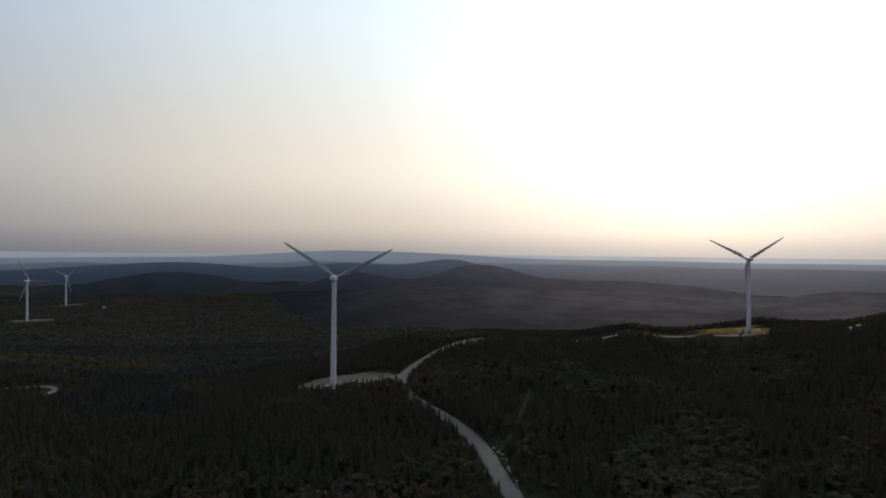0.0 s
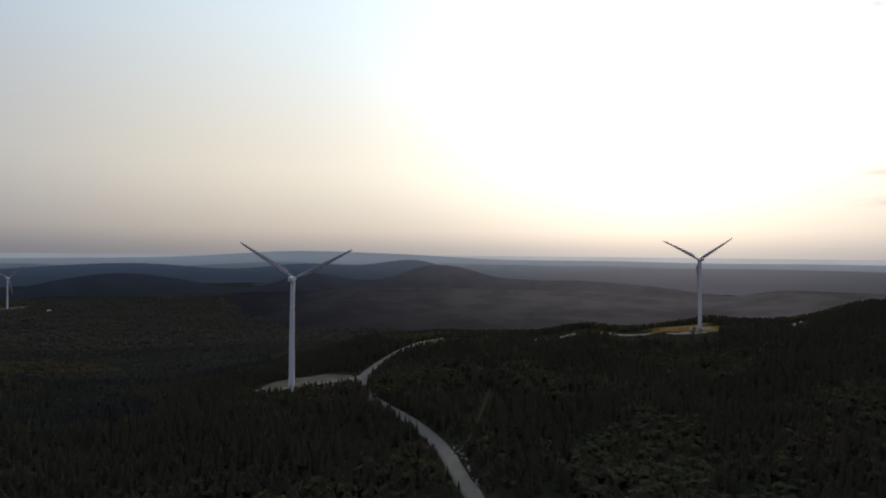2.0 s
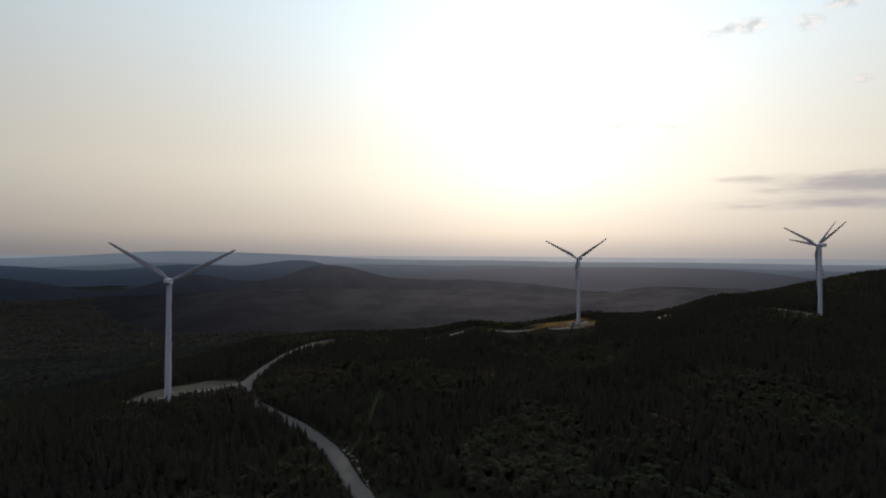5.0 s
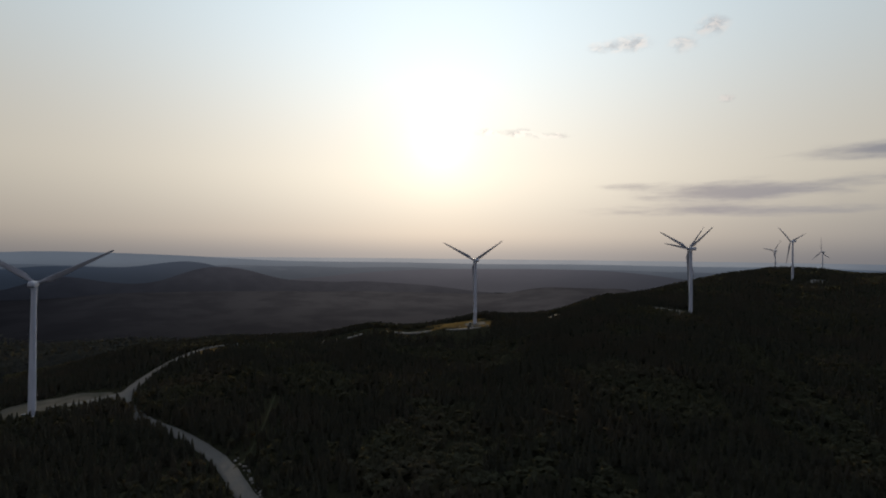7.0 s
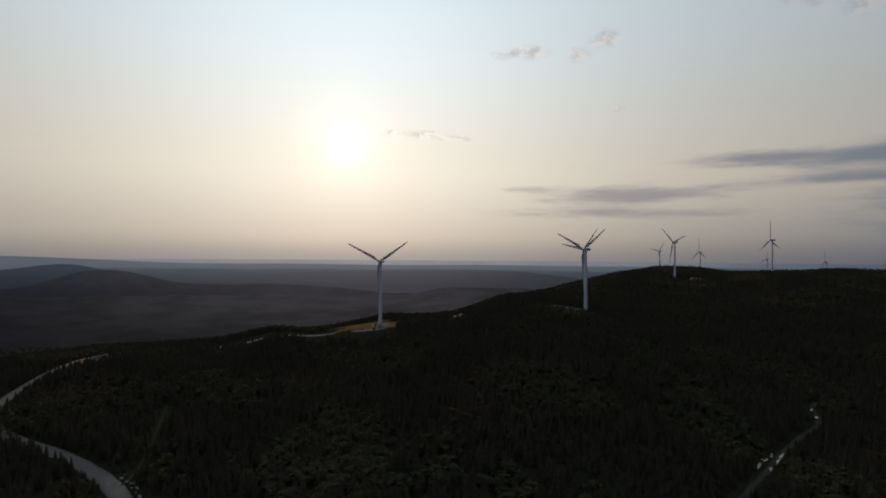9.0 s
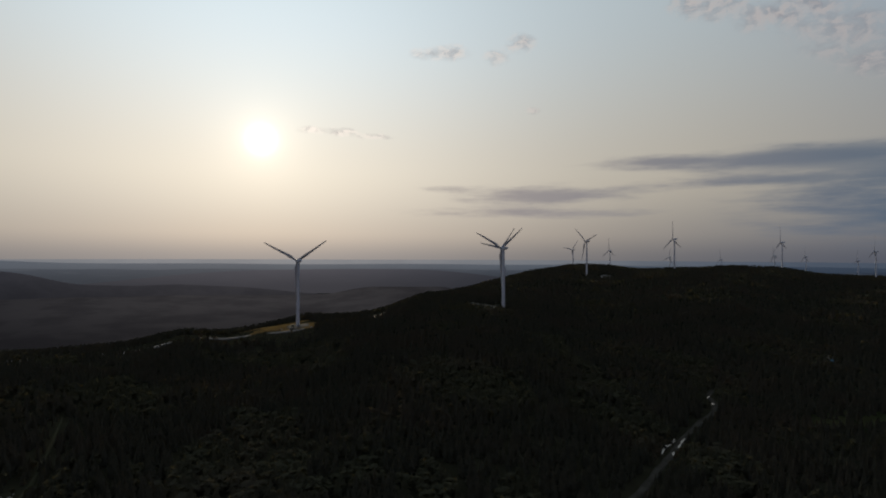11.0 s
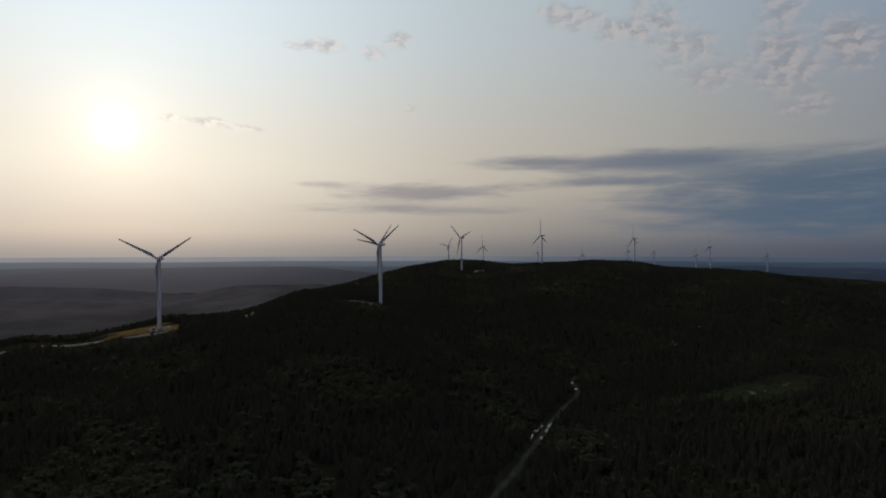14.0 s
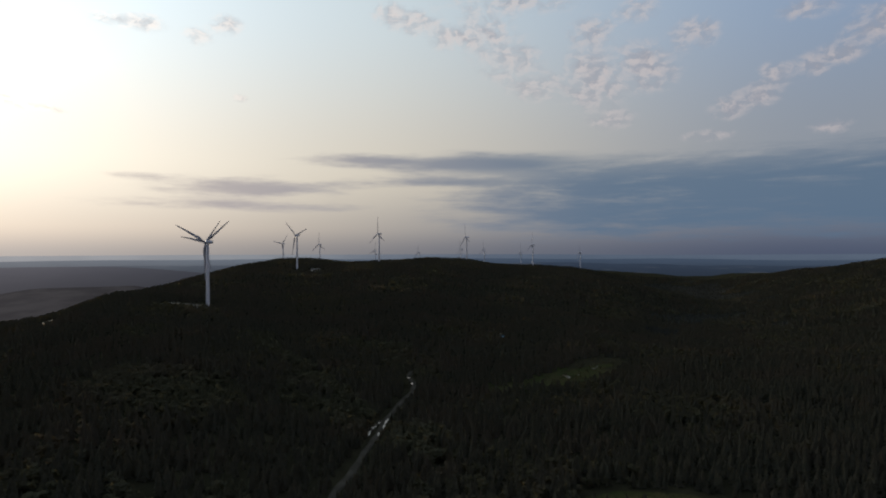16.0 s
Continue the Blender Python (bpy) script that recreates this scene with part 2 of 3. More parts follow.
def painted_haze(name, land, air, toward, fields=0.0, rising=(-70, 60, 0.6, 1.1), woods=0.0):
    """Far wooded hills; emission paints in the miles of bright evening air."""
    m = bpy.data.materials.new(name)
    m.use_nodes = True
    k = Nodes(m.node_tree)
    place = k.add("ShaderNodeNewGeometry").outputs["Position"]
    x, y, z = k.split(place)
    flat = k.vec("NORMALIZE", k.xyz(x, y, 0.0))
    # the painted haze glows most towards the sun's bearing
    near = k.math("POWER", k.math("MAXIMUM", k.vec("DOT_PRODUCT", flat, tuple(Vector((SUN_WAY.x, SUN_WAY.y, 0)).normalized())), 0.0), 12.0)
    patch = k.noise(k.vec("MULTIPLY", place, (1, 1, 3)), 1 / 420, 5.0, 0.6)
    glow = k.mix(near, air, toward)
    glow = k.mix(1.0, glow, k.xyz(*[k.step(z, *rising)] * 3), "MULTIPLY")   # more painted haze higher up, as for land farther off
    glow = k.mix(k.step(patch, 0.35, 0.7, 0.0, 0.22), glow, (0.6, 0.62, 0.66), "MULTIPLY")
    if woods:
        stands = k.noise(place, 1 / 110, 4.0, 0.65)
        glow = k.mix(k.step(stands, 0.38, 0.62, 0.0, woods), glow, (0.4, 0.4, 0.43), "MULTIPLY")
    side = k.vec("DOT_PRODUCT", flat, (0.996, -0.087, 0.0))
    glow = k.mix(k.step(side, 0.72, 0.98), glow, k.mix(1.0, glow, (0.42, 0.5, 0.62), "MULTIPLY"))   # painted haze dimmed and blued under the cloud bank
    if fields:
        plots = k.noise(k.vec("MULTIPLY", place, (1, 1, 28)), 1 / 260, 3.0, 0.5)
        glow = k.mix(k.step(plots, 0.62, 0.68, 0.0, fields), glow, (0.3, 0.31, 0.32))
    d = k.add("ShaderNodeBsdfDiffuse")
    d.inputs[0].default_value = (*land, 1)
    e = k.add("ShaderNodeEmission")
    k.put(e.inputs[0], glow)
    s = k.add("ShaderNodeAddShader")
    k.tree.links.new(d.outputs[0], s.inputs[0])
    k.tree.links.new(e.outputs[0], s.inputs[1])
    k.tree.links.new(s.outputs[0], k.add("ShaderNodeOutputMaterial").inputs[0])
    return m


# ---- building helpers ----
def mesh_from(name, verts, faces, material=None, smooth=False):
    """faces: an integer array with three or four columns."""
    me = bpy.data.meshes.new(name)
    verts, faces = np.asarray(verts, np.float32), np.asarray(faces, np.int32)
    n = faces.shape[1]
    me.vertices.add(len(verts)), me.loops.add(faces.size), me.polygons.add(len(faces))
    me.vertices.foreach_set("co", verts.ravel())
    me.loops.foreach_set("vertex_index", faces.ravel())
    me.polygons.foreach_set("loop_start", np.arange(0, faces.size, n, dtype=np.int32))
    me.update(calc_edges=True)
    me.polygons.foreach_set("use_smooth", np.full(len(faces), smooth))
    if material:
        me.materials.append(material)
    return me


def mesh_of(name, bm, material, smooth=False):
    me = bpy.data.meshes.new(name)
    bmesh.ops.recalc_face_normals(bm, faces=bm.faces)
    bm.to_mesh(me)
    bm.free()
    me.materials.append(material)
    for p in me.polygons:
        p.use_smooth = smooth
    return me


def child(name, me, parent, m=None, label=""):
    ob = new(name, me)
    ob.parent = parent
    if m is not None:
        ob.matrix_basis = m
    return tagged(ob, label)


def loft(rings, close=True):
    """A bmesh skin over rings of equally many points, with end caps."""
    bm = bmesh.new()
    rows = [[bm.verts.new(p) for p in ring] for ring in rings]
    n = len(rows[0])
    for a, b in zip(rows, rows[1:]):
        for i in range(n):
            bm.faces.new((a[i], a[(i + 1) % n], b[(i + 1) % n], b[i]))
    if close:
        bm.faces.new(rows[0][::-1]), bm.faces.new(rows[-1])
    return bm


def circle(r, z, n=24, x=0.0, y=0.0):
    return [(x + r * math.cos(2 * math.pi * i / n), y + r * math.sin(2 * math.pi * i / n), z) for i in range(n)]


def box(w, d, h, bevel=0.05, z=0.0):
    bm = bmesh.new()
    bmesh.ops.create_cube(bm, size=1, matrix=Matrix.Translation((0, 0, z + h / 2)) @ Matrix.Diagonal((w, d, h, 1)))
    bmesh.ops.bevel(bm, geom=bm.edges[:], offset=bevel, segments=2, affect="EDGES")
    return bm

# ---- terrain: a smooth sheet through a few heights of the ridge and the valleys ----
# bearing (degrees to the right of +y), metres out, height
HILLS = [  # the near ridge, its road and its foot
    (-10.4, 437, 0), (27.5, 745, 14), (47.15, 775, 31), (7.4, 234, 4), (5.7, 299, 2), (1, 360, 1), (-2.6, 425, 0),
    (-3.4, 494, 0), (-0.4, 568, 4), (4.25, 626, 8), (17.5, 690, 12), (24, 702, 13), (28, 800, 16), (21.8, 650, 3),
    (17, 600, 7), (16, 652, 4), (10, 600, 5), (26, 640, 4), (9.7, 700, 1), (14.9, 740, 2), (-2.4, 640, 3), (-9, 720, -24), (-20, 300, -4), (-33, 300, -10), (-34, 600, -17)]
VALLEYS = [  # the wooded lowland beyond
    (-20, 700, -30), (-25, 1100, -52), (-10, 1050, -54), (0, 1000, -48), (12, 1000, -46), (22, 1050, -44), (33, 1150, -32),
    (0, 1500, -62), (20, 1600, -62), (-20, 1600, -62), (36, 1600, -50), (-35.2, 1416, -46.5), (-32.6, 1905, -58), (0, 2300, -66), (20, 2300, -68), (-20, 2300, -66), (36, 2300, -64)]
RIDGE = [  # the long ridge with the row of turbines
    (30.5, 700, 17), (34.5, 800, 21), (38.8, 900, 34), (42, 1000, 35), (50.3, 1250, 55), (53, 1500, 65), (55.2, 1620, 72),
    (55, 1406, 56), (58.4, 1650, 64), (62.8, 1600, 66), (71.3, 1900, 62), (77.2, 2400, 34), (77.7, 2162, 38), (82.1, 2588, 17), (85.5, 2650, 8), (88.8, 2750, -6)]
SLOPES = [  # the dark slopes and the hollow before it
    (90.7, 2800, -15), (95, 2600, 0), (99.6, 2300, 25), (106, 2000, 68), (114, 1900, 88), (62.4, 330, -3), (66, 462, -8),
    (79, 502, -8), (84, 558, -6), (58.4, 245, 0), (86, 271, 0), (95, 700, -6), (103.5, 800, 0), (103.5, 1200, 10), (85, 2050, -8), (84, 1500, 24), (88, 1500, 8), (91, 1480, -6), (94.6, 1450, -20), (89, 1850, -34), (94, 1800, -42),
    (55, 900, 27), (75, 900, 8), (75, 1400, 36), (90, 1200, -14), (66, 2400, 30), (55, 2300, 40)]


def log_polar(x, y):
    r = np.hypot(x, y)
    v = np.log1p(r / 40) / np.maximum(r, 1e-6)
    return x * v, y * v


def bend(d2):
    return 0.5 * d2 * np.log(d2 + 1e-9)


def fit_sheet():
    rows = HILLS + VALLEYS + RIDGE + SLOPES
    rows = rows + [(a, 110, 1) for a in range(0, 360, 45)] + [(a, 4900, -80) for a in range(0, 360, 24)]
    rows = rows + [(a, 3300, -78) for a in range(-45, 120, 15)]
    rows = rows + [(a, r, z) for a in range(140, 320, 30) for r, z in ((300, -4), (1000, -30), (2300, -50))]
    a, r, z = np.array(rows, float).T
    px, py = log_polar(r * np.sin(np.radians(a)), r * np.cos(np.radians(a)))
    n = len(px)
    k = bend((px[:, None] - px) ** 2 + (py[:, None] - py) ** 2) + np.eye(n) * 2e-4
    q = np.column_stack((np.ones(n), px, py))
    full = np.block([[k, q], [q.T, np.zeros((3, 3))]])
    return px, py, np.linalg.solve(full, np.concatenate((z, np.zeros(3))))


SHEET = fit_sheet()
WAVES = np.random.RandomState(4).uniform(0, 2 * np.pi, (40, 2))


def ripple(x, y, size, k=0):
    """Smooth irregular waves, about -1 to 1, some size metres long."""
    s = 0
    for i in range(7):
        d, p = WAVES[(i + k) % 40]
        f = 2 * np.pi / size * (0.6 + 0.13 * i)
        s = s + np.sin(f * (x * np.cos(d) + y * np.sin(d)) + p)
    return s / 3.2


def height(x, y):
    x, y = np.asarray(x, float), np.asarray(y, float)
    px, py, w = SHEET
    u, v = log_polar(x, y)
    z = w[-3] + w[-2] * u + w[-1] * v
    for i in range(len(px)):
        z = z + w[i] * bend((u - px[i]) ** 2 + (v - py[i]) ** 2)
    r = np.hypot(x, y)
    far = np.clip((r - 600) / 1200, 0, 1)
    return z + 0.5 * ripple(x, y, 70) + far * (3.0 * ripple(x, y, 330, 9) + 1.5 * ripple(x, y, 140, 17))


def polar(bearing, out):
    return out * math.sin(radians(bearing)), out * math.cos(radians(bearing))

# ---- ground: one sheet to the horizon ----
def make_ground():
    az = np.radians(np.concatenate((np.arange(-45, 115, 0.5), np.arange(115, 315, 2.5))))
    rr = np.concatenate(([0.0], np.geomspace(30, 4950, 235)))
    a, r = np.meshgrid(az, rr)
    x, y = r * np.sin(a), r * np.cos(a)
    z = height(x, y)
    n, k = len(az), len(rr)
    i, j = np.meshgrid(np.arange(k - 1), np.arange(n), indexing="ij")
    j2 = (j + 1) % n
    quads = np.stack((i * n + j, (i + 1) * n + j, (i + 1) * n + j2, i * n + j2), -1).reshape(-1, 4)[:, ::-1]
    me = mesh_from("ground", np.stack((x, y, z), -1).reshape(-1, 3), quads, FLOOR, True)
    tagged(new("ground", me), "dark mossy forest ground rolling over ridge and valleys", "ground", kind="structure")


make_ground()


# ---- roads, pads and clearings that lie on the ground ----
def path_points(rows, step=4.0):
    """A smooth line through plan points given as bearing and metres out."""
    p = np.array([polar(*r) for r in rows])
    if len(p) > 2:
        q = np.vstack((2 * p[0] - p[1], p, 2 * p[-1] - p[-2]))
        out = []
        for i in range(1, len(q) - 2):
            for t in np.linspace(0, 1, max(3, int(np.hypot(*(q[i + 1] - q[i])) / step)), endpoint=False):
                out.append(0.5 * (2 * q[i] + (q[i + 1] - q[i - 1]) * t + (2 * q[i - 1] - 5 * q[i] + 4 * q[i + 1] - q[i + 2]) * t * t
                                  + (3 * q[i] - q[i - 1] - 3 * q[i + 1] + q[i + 2]) * t ** 3))
        p = np.array(out + [p[-1]])
    return p


def make_road(name, rows, width, material, label, lift=0.45, wear=0.18, margin=1.6):
    p = path_points(rows)
    t = np.gradient(p, axis=0)
    t /= np.hypot(t[:, 0], t[:, 1])[:, None]
    side = np.stack((t[:, 1], -t[:, 0]), -1)
    along = np.arange(len(p)) * 4.0
    bed = height(p[:, 0], p[:, 1])
    bed = np.convolve(np.pad(bed, 6, mode="edge"), np.ones(13) / 13, "valid")   # graded
    cols = []
    for f, drop in ((-0.62, -0.9), (-0.5, -0.12), (-0.28, 0.0), (0, 0.1), (0.28, 0.0), (0.5, -0.12), (0.62, -0.9)):
        w = width * (1 + wear * ripple(along, along * 0 + f * 9, 23, 5))
        q = p + side * (f * w)[:, None]
        cols.append(np.column_stack((q, bed * 0.7 + height(q[:, 0], q[:, 1]) * 0.3 + lift + drop)))
    v = np.stack(cols, 1)
    n, c = v.shape[:2]
    i, j = np.meshgrid(np.arange(n - 1), np.arange(c - 1), indexing="ij")
    quads = np.stack((i * c + j, i * c + j + 1, (i + 1) * c + j + 1, (i + 1) * c + j), -1).reshape(-1, 4)
    tagged(new(name, mesh_from(name, v.reshape(-1, 3), quads[:, ::-1], material, True)), label, "road", kind="structure")
    tight = (np.hypot(p[:, 0], p[:, 1]) > 402) & (np.hypot(p[:, 0], p[:, 1]) < 450) & (p[:, 0] < 0) & (p[:, 0] > -40)
    CLEAR.append((p[~tight], width * 0.5 + margin))
    if tight.any():   # where the forest crowds in on the road
        CLEAR.append((p[tight], 1.2))


def make_patch(name, bearing, out, wide, deep, turn, material, label, lift=0.3, clear=True, wobble=0.12, trim=0.0):
    cx, cy = polar(bearing, out)
    a = radians(-bearing + turn)
    th, rad = np.linspace(0, 2 * np.pi, 48, endpoint=False), np.linspace(0, 1, 9)
    T, Q = np.meshgrid(th, rad)
    edge = 1 + wobble * ripple(np.cos(T) * 40 + cx, np.sin(T) * 40 + cy, 26, 3)
    u, v = Q * edge * wide / 2 * np.cos(T), Q * edge * deep / 2 * np.sin(T)
    x, y = cx + u * math.cos(a) - v * math.sin(a), cy + u * math.sin(a) + v * math.cos(a)
    z = height(x, y) + lift - np.where(Q > 0.97, lift + 0.5, 0)
    n = len(th)
    i, j = np.meshgrid(np.arange(len(rad) - 1), np.arange(n), indexing="ij")
    quads = np.stack((i * n + j, (i + 1) * n + j, (i + 1) * n + (j + 1) % n, i * n + (j + 1) % n), -1).reshape(-1, 4)
    tagged(new(name, mesh_from(name, np.stack((x, y, z), -1).reshape(-1, 3), quads, material, True)), label, "clearing", kind="structure")
    if clear:
        s = np.linspace(-1, 1, 9) * abs(wide - deep) / 2
        b = a if wide > deep else a + math.pi / 2
        CLEAR.append((np.column_stack((cx + s * math.cos(b), cy + s * math.sin(b))), min(deep, wide) / 2 + 1.0 - trim))


CLEAR = []   # lines with a width that no tree stands in
MAIN_ROAD = [(10.5, 165), (9.0, 205), (7.3, 232), (5.8, 255), (5.0, 275), (4.0, 297), (2.7, 320), (0.2, 358), (-1.5, 383), (-2.8, 410), (-3.7, 440), (-3.9, 468), (-3.2, 497), (-1.5, 540),
             (0.0, 577), (1.8, 612), (4.25, 634), (10, 660), (17.5, 692), (21.8, 702), (25.0, 704), (28.2, 720)]
make_road("road", MAIN_ROAD, 7.6, GRAVEL, "pale gravel service road winding along the wooded ridge", wear=0.06)
make_road("road_track", [(4.9, 285), (6.1, 300), (6.9, 326), (7.6, 354), (8.2, 390), (8.5, 414)], 1.8, GRASSY_TRACK, "overgrown grassy track branching off the gravel road", 0.35, margin=1.4)
make_road("road_spur", [(-3.7, 480), (-5.2, 468), (-7.5, 456), (-9.5, 452)], 9.0, GRAVEL, "short gravel spur to the turbine pad", 0.55)
make_road("road_valley", [(-39, 640), (-36.7, 612), (-34.2, 602), (-33.3, 585), (-33.8, 566), (-34.6, 545)], 4.6, GRAVEL, "pale forest road in the lowland", margin=8)
make_road("road_hollow", [(56.5, 205), (58.3, 248), (60.0, 273), (61.7, 311), (62.8, 345), (63.7, 378), (64.9, 420), (65.9, 452), (66.1, 480), (65.6, 500), (65.9, 520)], 3.4, DIRT_TRACK,
          "stony dirt track through the dark hollow", 0.4)
make_patch("pad_gravel", -9.0, 468, 84, 62, 6, PAD_GRAVEL, "wide gravel crane pad with thin grass", 0.35)
make_patch("pad_dry_grass", 26.2, 752, 100, 72, 0, DRY_GRASS, "sunlit dry yellow grass round the turbine foot", 0.22, wobble=0.5, trim=6)
make_patch("pad_gravel_small", 27.5, 742, 30, 34, 0, PAD_GRAVEL, "gravel circle round the tower foot", 0.7, False)
make_patch("pad_ridge", 45.3, 782, 62, 40, 0, PAD_GRAVEL, "flat gravel pad beside the tower on the ridge", 0.35)
make_patch("pad_shoulder", 42.0, 1010, 110, 40, 0, PAD_GRAVEL, "bare clearing on the wooded shoulder", 0.5)
make_patch("pad_far_ridge", 56.8, 1385, 34, 70, 0, GRAVEL, "pale rocky clearing below the ridge crest", 0.6)
make_patch("pad_rock_cut", 34.9, 745, 18, 90, -8, PAD_GRAVEL, "pale rock cut in the wooded slope", 0.7)
make_patch("pad_lowland", -34.9, 1425, 80, 60, 0, PAD_GRAVEL, "bare gravel pad in the lowland forest", 0.8)
make_patch("pad_lowland_far", -32.2, 1925, 90, 60, 0, PAD_GRAVEL, "bare gravel pad at a far turbine", 1.0)
make_patch("pad_slope_far", 91.2, 1500, 70, 46, 0, PAD_GRAVEL, "pale gravel clearing on the far slope", 0.8)
make_patch("pad_scree", 74.6, 722, 8, 20, 10, PAD_GRAVEL, "small pale scree in the wooded slope", 0.6)
make_patch("glade", 79.8, 512, 150, 74, 38, GREEN_GRASS, "small green meadow in the dark forest", 0.35, False, wobble=0.35)
GLADE = path_points([(74.5, 466), (77.5, 478), (80.5, 500), (82.6, 535), (84.2, 580)])
CLEAR.append((GLADE[: len(GLADE) // 3], 9))
CLEAR.append((GLADE[len(GLADE) // 3:], 24))
make_patch("glade_near", 89, 250, 60, 18, 0, GREEN_GRASS, "rough grass clearing among conifers", 0.35)
make_patch("road_verge", 3.6, 600, 44, 30, 0, DRY_GRASS, "pale grassy verge beside the gravel road", 0.3)


# ---- distant hills, their haze painted in as glow ----
def make_far_hills(name, out, deep, crest, material, label, bottom=-95):
    az = np.radians(np.arange(0, 360, 0.5))
    rows = []
    top = crest(np.degrees(np.where(az > np.pi, az - 2 * np.pi, az)))
    for f, h in ((0, 0), (0.15, 0.3), (0.35, 0.72), (0.5, 1.0), (0.75, 0.6), (1, 0)):
        r = out + deep * (f - 0.5)
        z = bottom + (top - bottom) * h
        rows.append(np.stack((r * np.sin(az), r * np.cos(az), z), -1))
    v = np.stack(rows, 0)
    k, n = v.shape[:2]
    i, j = np.meshgrid(np.arange(k - 1), np.arange(n), indexing="ij")
    quads = np.stack((i * n + j, i * n + (j + 1) % n, (i + 1) * n + (j + 1) % n, (i + 1) * n + j), -1).reshape(-1, 4)
    tagged(new(name, mesh_from(name, v.reshape(-1, 3), quads, material, True)), label, "distant hills", kind="structure")


def rise(az, at, wide, high):
    return high * np.exp(-((az - at) / wide) ** 2)


def fade(az, lo, hi):
    f = np.clip((az - lo) / (hi - lo), 0, 1)
    return f * f * (3 - 2 * f)


def up_to(out, degrees):
    return EYE_Z + out * np.tan(np.radians(degrees))


def wavy(az, size, high, k=0):
    return high * ripple(az, az * 0, size, k)


# Added over the valley floor; its glow brightens the valley with painted haze.
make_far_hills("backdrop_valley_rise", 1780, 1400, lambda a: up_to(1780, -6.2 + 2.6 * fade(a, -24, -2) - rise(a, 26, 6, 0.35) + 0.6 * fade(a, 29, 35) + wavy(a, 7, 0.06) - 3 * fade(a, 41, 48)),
               painted_haze("haze_valley_rise", (0.006, 0.006, 0.007), (0.02, 0.022, 0.029), (0.098, 0.091, 0.095), 0, (-64, -18, 0.32, 0.62), 0.45), "low wooded valley rise with haze painted in its glow", -66)
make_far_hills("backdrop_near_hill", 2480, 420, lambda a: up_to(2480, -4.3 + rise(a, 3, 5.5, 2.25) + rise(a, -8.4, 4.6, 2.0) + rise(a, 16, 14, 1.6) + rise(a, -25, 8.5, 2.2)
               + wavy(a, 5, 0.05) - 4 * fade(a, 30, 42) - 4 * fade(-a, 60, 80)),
               painted_haze("haze_near_hill", (0.008, 0.008, 0.009), (0.014, 0.018, 0.028), (0.08, 0.076, 0.085), woods=0.25), "dark rounded wooded hill across the valley")
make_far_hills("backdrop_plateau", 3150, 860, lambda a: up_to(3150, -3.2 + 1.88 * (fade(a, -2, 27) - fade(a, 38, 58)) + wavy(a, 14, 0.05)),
               painted_haze("haze_plateau", (0.018, 0.02, 0.02), (0.018, 0.025, 0.04), (0.12, 0.113, 0.129)), "long wooded plateau in evening haze")
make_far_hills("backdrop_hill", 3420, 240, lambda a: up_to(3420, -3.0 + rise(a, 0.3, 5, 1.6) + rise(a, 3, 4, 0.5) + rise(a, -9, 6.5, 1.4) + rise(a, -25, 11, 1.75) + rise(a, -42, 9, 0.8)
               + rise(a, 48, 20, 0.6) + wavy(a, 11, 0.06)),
               painted_haze("haze_hill", (0.008, 0.009, 0.01), (0.03, 0.044, 0.07), (0.095, 0.097, 0.11)), "rounded wooded hills in blue haze")
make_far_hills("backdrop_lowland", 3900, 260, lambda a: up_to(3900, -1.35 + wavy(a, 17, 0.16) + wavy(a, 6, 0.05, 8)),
               painted_haze("haze_lowland", (0.03, 0.035, 0.04), (0.068, 0.084, 0.112), (0.128, 0.132, 0.148), 0.1), "hazy blue lowland with faint fields")
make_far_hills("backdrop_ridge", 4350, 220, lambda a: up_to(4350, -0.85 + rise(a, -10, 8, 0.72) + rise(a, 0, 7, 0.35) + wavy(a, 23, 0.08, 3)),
               painted_haze("haze_ridge", (0.03, 0.035, 0.04), (0.112, 0.136, 0.172), (0.18, 0.188, 0.208)), "pale blue ridge far off in haze")
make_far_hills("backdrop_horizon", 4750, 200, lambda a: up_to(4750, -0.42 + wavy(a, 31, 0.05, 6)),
               painted_haze("haze_horizon", (0.03, 0.035, 0.04), (0.2, 0.22, 0.252), (0.36, 0.355, 0.365)), "faint horizon line in thick haze")

# ---- wind turbines ----
def naca(chord, thick, n=9):
    """A closed aerofoil section, points (along chord, across)."""
    u = 0.5 * (1 - np.cos(np.linspace(0, np.pi, n)))
    t = 5 * thick * (0.2969 * np.sqrt(u) - 0.126 * u - 0.3516 * u ** 2 + 0.2843 * u ** 3 - 0.1036 * u ** 4)
    top = [((a - 0.3) * chord, b * chord * 1.15) for a, b in zip(u, t)]
    low = [((a - 0.3) * chord, -b * chord * 0.85) for a, b in zip(u[1:-1], t[1:-1])]
    return top + low[::-1]


